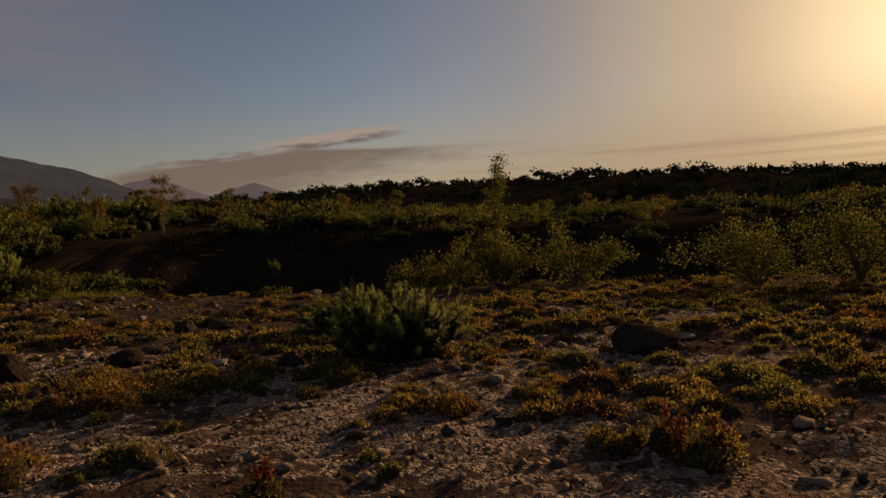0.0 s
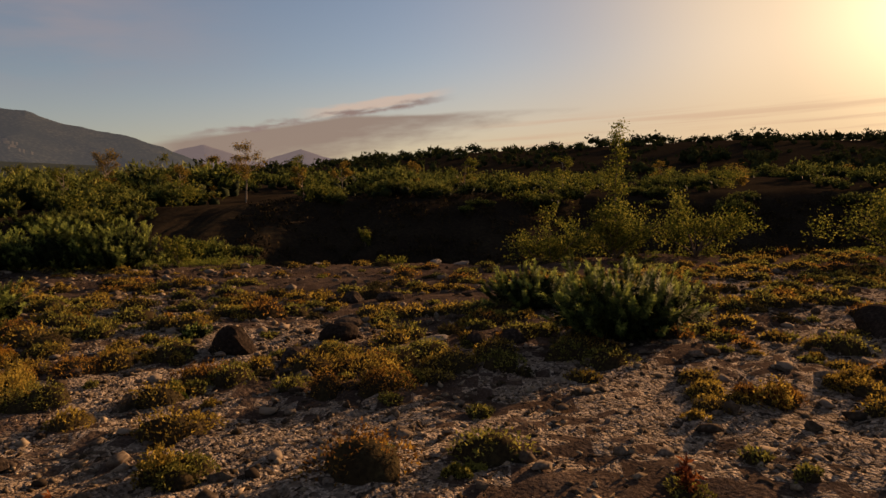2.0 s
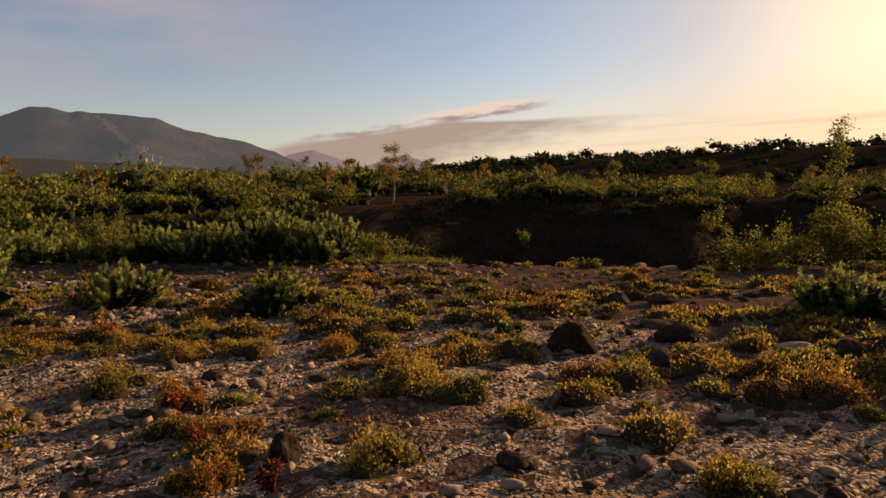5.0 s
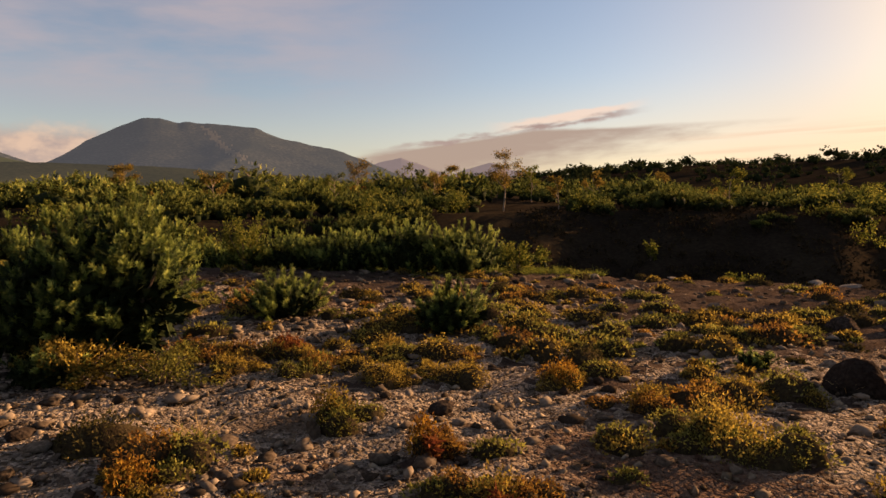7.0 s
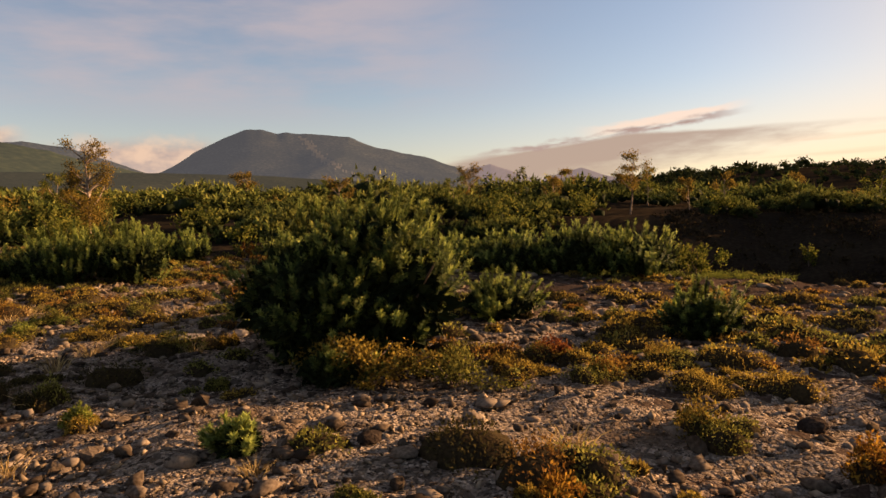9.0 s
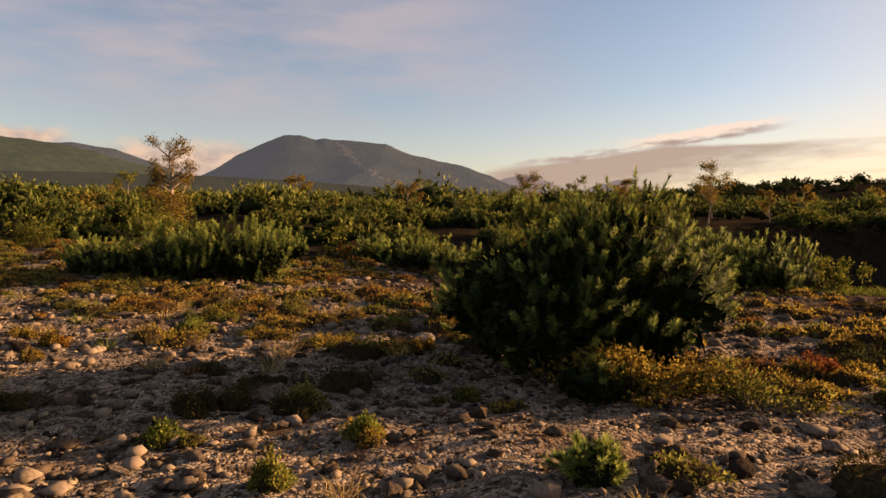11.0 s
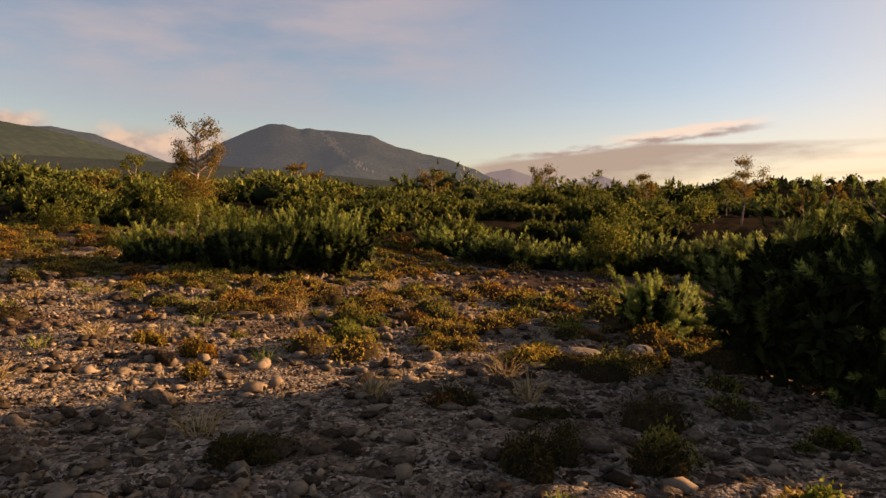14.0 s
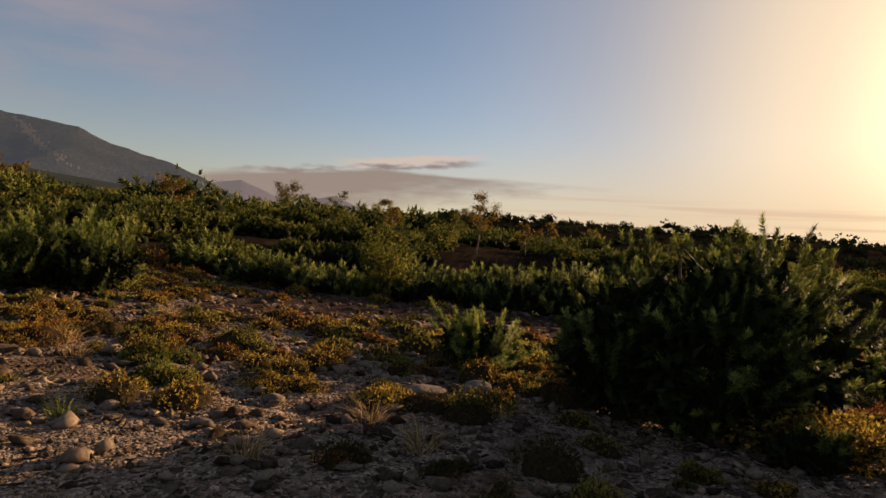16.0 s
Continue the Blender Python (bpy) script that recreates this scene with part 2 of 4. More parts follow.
M_NEEDLE_FAR = material("far_pine_needles_dimmed", ((0.0115, 0.0187, 0.0058), (0.0302, 0.0403, 0.0108), (0.0720, 0.0734, 0.0202)), 0.8, 0.9, translucent=0.18, island=0.3)
M_WOODS = material("far_wood_needles_dimmed", ((0.012, 0.018, 0.008), (0.028, 0.036, 0.014), (0.055, 0.060, 0.022)), 0.3, 0.95, translucent=0.12, island=0.25, spec=0.0)
# Near-black needle copy: the shade inside bushes is put into this colour.
M_NEEDLE_SHADE = material("shade_needles", ((0.0060, 0.0096, 0.0036), (0.0120, 0.0180, 0.0060), (0.0240, 0.0300, 0.0096)), 3.0, 0.9, island=0.3, spec=0.05)
M_BARK = material("bark", ((0.05, 0.036, 0.026), (0.11, 0.08, 0.06), (0.19, 0.15, 0.12)), 18.0, 0.9, 0.7, 70.0)
M_BIRCH = material("pale_bark", ((0.10, 0.075, 0.055), (0.22, 0.17, 0.13), (0.36, 0.30, 0.24)), 14.0, 0.8, 0.5, 60.0)
M_OCHRE = material("ochre_heath", ((0.0533, 0.0344, 0.0112), (0.1677, 0.1161, 0.0249), (0.3689, 0.2657, 0.0533)), 3.0, 0.75, translucent=0.42, island=0.4)
M_OLIVE = material("olive_heath", ((0.0370, 0.0370, 0.0112), (0.1127, 0.1075, 0.0258), (0.2683, 0.2417, 0.0559)), 3.0, 0.75, translucent=0.42, island=0.4)
M_RUST = material("rust_heath", ((0.054, 0.026, 0.012), (0.156, 0.079, 0.023), (0.324, 0.186, 0.036)), 3.0, 0.75, translucent=0.42, island=0.4)
M_DARKH = material("dark_heath", ((0.025, 0.022, 0.010), (0.05, 0.042, 0.016), (0.09, 0.07, 0.026)), 4.0, 0.8, translucent=0.15, island=0.4)
# Dark heath colour standing for shade under cushion leaves and on the bank.
M_HEATH_SHADE = material("heath_shade", ((0.014, 0.010, 0.006), (0.030, 0.022, 0.012), (0.055, 0.042, 0.020)), 12.0, 0.95, 0.8, 40.0)
M_LEAF = material("green_leaves", ((0.032, 0.044, 0.009), (0.080, 0.092, 0.018), (0.19, 0.175, 0.036)), 2.5, 0.7, translucent=0.42, island=0.45)
M_AUTUMN = material("autumn_leaves", ((0.05, 0.038, 0.012), (0.125, 0.092, 0.024), (0.25, 0.17, 0.036)), 2.5, 0.6, translucent=0.4, island=0.5)
M_ORANGE = material("orange_leaves", ((0.08, 0.035, 0.010), (0.20, 0.095, 0.018), (0.34, 0.19, 0.03)), 2.5, 0.6, translucent=0.4, island=0.5)
M_RED = material("red_leaves", ((0.045, 0.012, 0.008), (0.12, 0.034, 0.016), (0.24, 0.095, 0.028)), 5.0, 0.6, translucent=0.35, island=0.5)
M_STRAW = material("dry_grass", ((0.12, 0.08, 0.03), (0.28, 0.19, 0.08), (0.42, 0.32, 0.15)), 4.0, 0.8, translucent=0.35, island=0.5)
M_GRASS = material("green_grass", ((0.05, 0.065, 0.012), (0.12, 0.14, 0.028), (0.22, 0.23, 0.05)), 3.0, 0.7, translucent=0.35, island=0.5)
# Emission adds the pale veil of distance haze; these slopes are no light sources.
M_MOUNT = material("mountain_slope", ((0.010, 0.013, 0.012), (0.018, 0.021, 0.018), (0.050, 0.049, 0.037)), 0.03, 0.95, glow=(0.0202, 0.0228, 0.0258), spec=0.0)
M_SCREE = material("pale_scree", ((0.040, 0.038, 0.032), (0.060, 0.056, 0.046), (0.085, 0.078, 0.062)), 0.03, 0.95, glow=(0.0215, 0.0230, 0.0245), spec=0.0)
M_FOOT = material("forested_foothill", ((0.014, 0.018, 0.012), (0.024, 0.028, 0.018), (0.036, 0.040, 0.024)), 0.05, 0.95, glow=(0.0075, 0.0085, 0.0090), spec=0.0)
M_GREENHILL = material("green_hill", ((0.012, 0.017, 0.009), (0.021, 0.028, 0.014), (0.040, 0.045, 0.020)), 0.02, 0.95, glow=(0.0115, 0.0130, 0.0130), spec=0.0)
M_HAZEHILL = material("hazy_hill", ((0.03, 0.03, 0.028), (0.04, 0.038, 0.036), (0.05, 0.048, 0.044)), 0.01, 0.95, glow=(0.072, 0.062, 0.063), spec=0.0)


# ---------------------------------------------------------------- mesh helpers
rng = np.random.default_rng(7)


def mesh_np(name, verts, faces, mats, smooth=False, index=None):
    """A mesh from numpy arrays; faces is (n, 3) or (n, 4)."""
    verts, faces = np.asarray(verts, np.float32), np.asarray(faces, np.int32)
    me = bpy.data.meshes.new(name)
    n, k = faces.shape
    me.vertices.add(len(verts))
    me.vertices.foreach_set("co", verts.ravel())
    me.loops.add(n * k)
    me.loops.foreach_set("vertex_index", faces.ravel())
    me.polygons.add(n)
    me.polygons.foreach_set("loop_start", np.arange(0, n * k, k, dtype=np.int32))
    if smooth:
        me.polygons.foreach_set("use_smooth", np.ones(n, bool))
    for m in (mats if isinstance(mats, (list, tuple)) else [mats]):
        me.materials.append(m)
    if index is not None:
        me.polygons.foreach_set("material_index", np.asarray(index, np.int32))
    me.update(calc_edges=True)
    return me


def part(name, me, parent, label=""):
    ob = new(name, me)
    ob.parent = parent
    if label:
        ob["label"] = label
    return ob


def thing(name, at, label, category, group="", kind="", turn=0.0, size=1.0):
    ob = new(name)
    ob.empty_display_size = 0.1
    ob.matrix_basis = pose(*at, 0, 0, turn) @ Matrix.Diagonal((size, size, size, 1))
    return tagged(ob, label, category, group, kind)


def unit(v):
    return v / np.maximum(np.linalg.norm(v, axis=-1, keepdims=True), 1e-9)


def leaves(centres, out, length, width, r, spread=0.8):
    """One pointed two-triangle leaf, folded along its rib, per centre, roughly along out."""
    n = len(centres)
    d = unit(out + r.normal(0, spread, (n, 3)))
    side = unit(np.cross(d, r.normal(0, 1, (n, 3))))
    up = np.cross(side, d)
    L = (length * r.uniform(0.65, 1.35, n))[:, None]
    W = (width * r.uniform(0.7, 1.3, n))[:, None] * 0.5
    tip, mid = centres + d * L, centres + d * L * 0.45
    v = np.stack([centres, mid + side * W + up * W * 0.5, tip, mid - side * W + up * W * 0.5], 1).reshape(-1, 3)
    i = np.arange(n)[:, None] * 4
    f = np.concatenate([i + [0, 1, 2], i + [0, 2, 3]])
    return v, f


def needles(bases, axes, length, count, needle, width, r):
    """Bottle-brush shoots: thin needles set all round each shoot's axis and leaning to its tip."""
    n = len(bases)
    u = r.uniform(0.0, 1.0, (n, count))
    a = r.uniform(0, 2 * np.pi, (n, count))
    ref = unit(np.cross(axes, r.normal(0, 1, (n, 3))))
    ref2 = np.cross(axes, ref)
    rad = np.cos(a)[..., None] * ref[:, None] + np.sin(a)[..., None] * ref2[:, None]
    p = bases[:, None] + axes[:, None] * (u * np.reshape(length, (-1, 1)))[..., None]
    lean = (0.45 + 1.0 * u ** 3)[..., None]
    d = unit(rad + axes[:, None] * lean + r.normal(0, 0.15, (n, count, 3)))
    side = unit(np.cross(d, axes[:, None] + 0.3 * rad[..., ::-1])) * np.reshape(width, (-1, 1, 1)) * 0.5
    L = np.reshape(needle, (-1, 1, 1)) * r.uniform(0.75, 1.2, (n, count))[..., None]
    v = np.stack([p - side, p + side, p + d * L], 2).reshape(-1, 3)
    return v, np.arange(len(v)).reshape(-1, 3), (u > 0.62).astype(np.int32).ravel()


def tube(points, radii, sides=6):
    """A tapered limb along points."""
    points, radii = np.asarray(points, float), np.asarray(radii, float)
    t = unit(np.gradient(points, axis=0))
    ref = np.array([0.31, 0.9, 0.2])
    a = unit(np.cross(t, ref))
    b = np.cross(t, a)
    ang = np.linspace(0, 2 * np.pi, sides, endpoint=False)
    ring = points[:, None] + radii[:, None, None] * (np.cos(ang)[None, :, None] * a[:, None] + np.sin(ang)[None, :, None] * b[:, None])
    v = ring.reshape(-1, 3)
    k = len(points)
    i, j = np.meshgrid(np.arange(k - 1), np.arange(sides), indexing="ij")
    q = np.stack([i * sides + j, i * sides + (j + 1) % sides, (i + 1) * sides + (j + 1) % sides, (i + 1) * sides + j], -1).reshape(-1, 4)
    f = np.concatenate([q[:, [0, 1, 2]], q[:, [0, 2, 3]]])
    return v, f


def join(parts_list):
    vs, fs, n = [], [], 0
    for v, f in parts_list:
        vs.append(v)
        fs.append(f + n)
        n += len(v)
    return np.concatenate(vs), np.concatenate(fs)


# ---------------------------------------------------------------- terrain
def sstep(a, b, v):
    u = np.clip((np.asarray(v, float) - a) / (b - a), 0, 1)
    return u * u * (3 - 2 * u)


def plateau(x, y):
    xc, yc = np.clip(x, -32, 6), np.clip(y, 0, 22)
    return 0.2368 + 0.0105 * xc - 0.02837 * yc + 0.00034 * xc * xc - 0.00197 * xc * yc - 0.00044 * yc * yc


def rim_line(x):
    """Where the gravel flat breaks off into the hollow."""
    return 14.2 + 3.3 * sstep(-17, -9, x) + 4.5 * sstep(-3, 4, x) - 1.5 * (1 - sstep(-40, -24, x)) + 0.35 * np.sin(x * 1.1) + 0.2 * np.sin(x * 2.7 + 1)


def farland(x, y):
    d = np.hypot(x + 5, y - 5)
    az = np.degrees(np.arctan2(x + 5, np.maximum(1e-3, y - 2)))
    left = 1 - sstep(-24, 6, az)
    rise = 1.15 + left * 0.031 * np.maximum(0, np.minimum(d, 160) - 34) + 0.011 * np.maximum(0, d - 160)
    ridge = (9.3 * sstep(-24, 12, az) - 3.2 * sstep(16, 36, az)) * sstep(85, 185, d)
    ridge = ridge + 2.3 * sstep(-26, -13, az) * (1 - sstep(-3, 7, az)) * sstep(85, 185, d)
    return rise + ridge - 0.5 * sstep(-10, 10, x) * (1 - sstep(30, 60, y))


def ground_z(x, y):
    x, y = np.asarray(x, float), np.asarray(y, float)
    d = y - rim_line(x)
    g = plateau(x, y) - (0.15 + 0.85 * sstep(-26, -17, x) + 1.2 * sstep(-17, -8, x)) * sstep(0, 4.5, d)
    west = 1 - sstep(-30, -18, x)
    w = sstep(0, 1, (d - 6 + 5.5 * west) / (13 - 5 * west))
    return g * (1 - w) + farland(x, y) * w


def bumps(x, y):
    """Small unevenness of the near ground, in metres."""
    z = 0.0
    for k, (f, h) in enumerate(((1.3, 0.026), (2.3, 0.020), (3.7, 0.016), (6.1, 0.012), (9.7, 0.007))):
        c, s = math.cos(1.7 * k + 0.4), math.sin(1.7 * k + 0.4)
        u, w = c * x + s * y, c * y - s * x
        z = z + h * np.sin(f * u + 1.9 * np.sin(0.63 * f * w + k) + k) * np.sin(f * 0.87 * w + 1.6 * np.sin(0.71 * f * u))
    return z


def gz(x, y):
    return float(ground_z(x, y) + bumps(np.float64(x), np.float64(y)))


def stretch(lo, hi, step, far, ratio=1.09):
    core = list(np.arange(lo, hi, step))
    s, a, b = step, lo, hi
    up, down = [], []
    while b < far:
        up.append(b)
        s *= ratio
        b += s
    s = step
    while a > -far:
        s *= ratio
        a -= s
        down.append(a)
    return np.array(down[::-1] + core + up)


def build_ground():
    xs, ys = stretch(-26, 7, 0.13, 4200), stretch(1.2, 18, 0.12, 4200)
    X, Y = np.meshgrid(xs, ys, indexing="ij")
    near = 1 - sstep(35, 60, np.hypot(X + 9, Y - 8))
    Z = ground_z(X, Y) + bumps(X, Y) * near
    Z += near * rng.normal(0, 0.014, X.shape)
    slope = (1 - near * 0.6) * sstep(18, 22, Y) * (1 - sstep(60, 90, Y))
    Z += slope * (0.12 * np.sin(X * 1.3 + 2 * np.sin(Y * 0.9)) * np.sin(Y * 1.7 + np.sin(X * 1.1)) + rng.normal(0, 0.03, X.shape))
    Z += (1 - near) * 0.25 * np.sin(X * 0.13 + np.sin(Y * 0.07)) * np.sin(Y * 0.11)
    v = np.stack([X, Y, Z], -1).reshape(-1, 3)
    nx, ny = X.shape
    i, j = np.meshgrid(np.arange(nx - 1), np.arange(ny - 1), indexing="ij")
    a = i * ny + j
    f = np.stack([a, a + ny, a + ny + 1, a + 1], -1).reshape(-1, 4)
    cx, cy = X[:-1, :-1].ravel(), Y[:-1, :-1].ravel()
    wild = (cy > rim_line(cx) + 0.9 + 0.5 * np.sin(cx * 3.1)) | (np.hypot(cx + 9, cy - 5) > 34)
    edge = rim_line(cx) - 4.6 - 3.2 * sstep(-13, -7, cx) + 1.1 * np.sin(cx * 0.7) + 0.6 * np.sin(cx * 1.9 + cy) + rng.normal(0, 0.9, cx.shape)
    patch = np.sin(1.1 * cx + 1.3 * np.sin(0.9 * cy)) * np.sin(1.4 * cy + 1.1 * np.sin(0.8 * cx + 1)) + rng.normal(0, 0.35, cx.shape)
    soil = ((cy > edge) & (cx > -19)) | ((patch > 0.15 + 1.2 * (1 - sstep(-10, -5, cx))) & (cy > 1.2) & (cx < 7))
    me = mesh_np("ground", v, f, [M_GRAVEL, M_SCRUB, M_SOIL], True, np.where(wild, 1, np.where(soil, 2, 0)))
    tagged(new("ground", me), "stony volcanic gravel flat breaking into a scrubby hollow", "ground", kind="structure")


build_ground()


# ---------------------------------------------------------------- mountains
def mountain(name, crest, dist, depth, mat, label, rough=0.5, seed=0.0, gully=None):
    """A range seen at dist: crest is (bearing, height angle) in degrees of its main summits and saddles; spurs and gullies run down it."""
    crest = np.array(crest, float)
    az = np.linspace(crest[0, 0], crest[-1, 0], 300)
    el = np.interp(az, crest[:, 0], crest[:, 1])
    k = np.exp(-np.linspace(-2, 2, 5) ** 2)
    el = el + rough * np.array([0.16 * noise.noise(Vector((q * 0.9 + seed, 0, 0))) + 0.07 * noise.noise(Vector((q * 2.7 + seed, 5, 0))) for q in az])
    el = np.convolve(np.pad(el, 2, mode="edge"), k / k.sum(), "valid")
    u = np.linspace(-1, 1, 71)
    A, U = np.meshgrid(np.radians(az), u, indexing="ij")
    R = dist + U * depth
    top = np.tan(np.radians(el))[:, None] * dist + 1.7
    wide = np.hanning(61)
    even = np.convolve(np.pad(top[:, 0], 30, mode="edge"), wide / wide.sum(), "valid")[:, None]
    Hh = even * (1 - np.abs(U)) ** 1.15 + (top - even) * np.exp(-(U / 0.09) ** 2)
    rel = np.empty_like(A)
    for i in range(A.shape[0]):
        for j in range(A.shape[1]):
            q = Vector((R[i, j] * math.sin(A[i, j]) / 620.0 + seed, R[i, j] * math.cos(A[i, j]) / 620.0, 0.3))
            rel[i, j] = noise.ridged_multi_fractal(q, 1.1, 2.1, 4, 1.0, 2.0) - 1.3
    amp = np.clip(np.abs(U) * 2.2, 0.05, 1) * (1 - np.abs(U)) ** 0.6
    Hh += rough * 0.028 * dist * rel * amp
    Hh -= 30 * np.abs(U) ** 4
    v = np.stack([R * np.sin(A), R * np.cos(A), Hh], -1).reshape(-1, 3)
    nx, ny = A.shape
    i, j = np.meshgrid(np.arange(nx - 1), np.arange(ny - 1), indexing="ij")
    a = i * ny + j
    f = np.stack([a, a + 1, a + ny + 1, a + ny], -1).reshape(-1, 4)
    index = np.zeros(len(f), np.int32)
    if gully:                                             # a pale scree chute from (bearing, height angle) down to another
        (a0, e0), (a1, e1) = gully
        ca, ce = np.degrees(A[:-1, :-1].ravel()), np.degrees(np.arctan2(Hh, R)[:-1, :-1].ravel())
        t = (ce - e0) / (e1 - e0)
        off = np.abs(ca - (a0 + (a1 - a0) * t + 0.15 * np.sin(9 * t)))
        chance = np.exp(-(off / (0.28 + 0.25 * t)) ** 2) * sstep(0, 0.12, t) * (1 - sstep(0.7, 1.05, t))
        index = ((rng.uniform(0, 1, len(f)) < chance) & (U[:-1, :-1].ravel() < 0)).astype(np.int32)
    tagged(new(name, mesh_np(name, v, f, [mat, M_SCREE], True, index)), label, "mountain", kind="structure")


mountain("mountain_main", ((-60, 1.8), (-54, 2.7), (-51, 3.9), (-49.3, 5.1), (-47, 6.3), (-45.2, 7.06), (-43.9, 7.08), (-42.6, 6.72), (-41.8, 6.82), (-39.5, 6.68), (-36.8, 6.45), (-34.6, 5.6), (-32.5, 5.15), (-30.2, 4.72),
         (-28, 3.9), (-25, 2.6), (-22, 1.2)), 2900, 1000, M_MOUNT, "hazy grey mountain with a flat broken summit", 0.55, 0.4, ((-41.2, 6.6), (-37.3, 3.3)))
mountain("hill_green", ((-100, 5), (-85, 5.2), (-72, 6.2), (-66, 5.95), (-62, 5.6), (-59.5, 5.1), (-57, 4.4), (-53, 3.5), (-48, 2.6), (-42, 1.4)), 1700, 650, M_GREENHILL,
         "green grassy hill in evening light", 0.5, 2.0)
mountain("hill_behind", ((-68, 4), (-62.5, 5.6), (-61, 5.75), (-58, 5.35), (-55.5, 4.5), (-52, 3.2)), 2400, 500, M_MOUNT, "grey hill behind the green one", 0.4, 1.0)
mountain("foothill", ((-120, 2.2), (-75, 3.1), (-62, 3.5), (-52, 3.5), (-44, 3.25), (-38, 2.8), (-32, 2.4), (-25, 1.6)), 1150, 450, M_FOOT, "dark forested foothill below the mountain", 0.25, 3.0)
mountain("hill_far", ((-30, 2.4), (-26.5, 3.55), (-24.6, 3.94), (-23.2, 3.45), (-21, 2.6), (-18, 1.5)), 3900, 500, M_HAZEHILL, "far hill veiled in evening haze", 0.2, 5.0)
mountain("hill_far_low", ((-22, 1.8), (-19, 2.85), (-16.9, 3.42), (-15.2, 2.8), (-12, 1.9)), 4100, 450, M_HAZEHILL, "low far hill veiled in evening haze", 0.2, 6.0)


# ---------------------------------------------------------------- pines
def pine_shape(r, rx, ry, h, shoots, upright=1.3, fan=8, paw=0.16, stray=0.34, skew=(0.0, 0.0)):
    """Shoot bases and axes of a bushy pine: branch ends over an uneven dome, each with a paw of upright shoots and gaps between the paws."""
    n = max(4, shoots // fan)
    k = np.arange(n) + r.uniform(-0.35, 0.35, n)
    s = np.clip(1 - 1.42 * (k + 0.5) / n, -0.45, 0.98)    # evenly spread heights on the unit dome, a little below its middle included
    a = k * 2.39996 + r.uniform(0, 6.28)
    c = np.sqrt(1 - s ** 2)
    p1, p2 = r.uniform(0, 6, 2)
    lump = 1 + 0.12 * np.sin(3 * a + p1 + 2 * s) + 0.10 * np.sin(5 * a + p2 - 5 * s)
    fill = r.uniform(0.72, 1.08, n) * lump
    z = np.where(s > 0, 0.40 + 0.47 * s * fill, 0.40 + 0.62 * s) * h
    c = c * (1 + 1.0 * np.minimum(s, 0))
    p = np.stack([np.cos(a) * c * rx * fill * 0.88, np.sin(a) * c * ry * fill * 0.88, np.maximum(z, 0.04 * h)], -1)
    out = unit(np.stack([np.cos(a) * c, np.sin(a) * c, np.maximum(s, -0.1) * 0.7 + 0.6 * upright], -1))
    p, out = np.repeat(p, fan, 0), np.repeat(out, fan, 0)
    p[:, 2] *= 1 + skew[0] * p[:, 0] / rx + skew[1] * p[:, 1] / ry
    splay = r.normal(0, 1, p.shape)
    d = unit(out + [0, 0, 0.3] + splay * stray)
    step = splay * np.array([0.42, 0.42, 0.3]) * paw - out * paw * r.uniform(0.0, 1.0, (len(p), 1))
    return p + step, d


def pine_limbs(r, p, foot, count, thick):
    limbs = []
    for k in r.choice(len(p), count, replace=False):
        end = p[k]
        mid = end * np.array([0.62, 0.62, 0.38])
        pts = np.array([foot + end * 0.02, foot + (mid + end * 0.0) * 0.5 + [0, 0, 0.02], mid, (mid + end) / 2 + [0, 0, -0.02], end])
        limbs.append(tube(pts, thick * np.array([1.0, 0.85, 0.62, 0.42, 0.2]), 6))
    return limbs


def lumps(r, centres, radii, level):
    """Closed uneven bodies, one per centre: filler that stands for the shaded inside of dense bushes."""
    bm = bmesh.new()
    bmesh.ops.create_icosphere(bm, subdivisions=level, radius=1.0)
    ball = np.array([v.co[:] for v in bm.verts])
    tri = np.array([[v.index for v in f.verts] for f in bm.faces])
    bm.free()
    n = len(centres)
    v = ball[None] * r.uniform(0.72, 1.1, (n, len(ball), 1)) * radii[:, None] + centres[:, None]
    f = (tri[None] + len(ball) * np.arange(n)[:, None, None]).reshape(-1, 3)
    return v.reshape(-1, 3), f


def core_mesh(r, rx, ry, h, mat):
    """The inside of a bush: a filler mass of short needles, coloured dark to stand for its shade."""
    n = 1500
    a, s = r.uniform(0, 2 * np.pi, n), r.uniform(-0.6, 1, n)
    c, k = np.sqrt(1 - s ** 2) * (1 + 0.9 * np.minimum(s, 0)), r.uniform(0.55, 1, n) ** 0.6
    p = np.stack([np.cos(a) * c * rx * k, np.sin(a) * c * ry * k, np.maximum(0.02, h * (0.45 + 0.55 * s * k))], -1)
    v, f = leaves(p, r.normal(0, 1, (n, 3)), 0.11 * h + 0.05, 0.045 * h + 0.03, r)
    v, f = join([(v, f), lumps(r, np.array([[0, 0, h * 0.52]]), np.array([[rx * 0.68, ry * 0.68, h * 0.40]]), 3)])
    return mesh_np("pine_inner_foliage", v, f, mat)


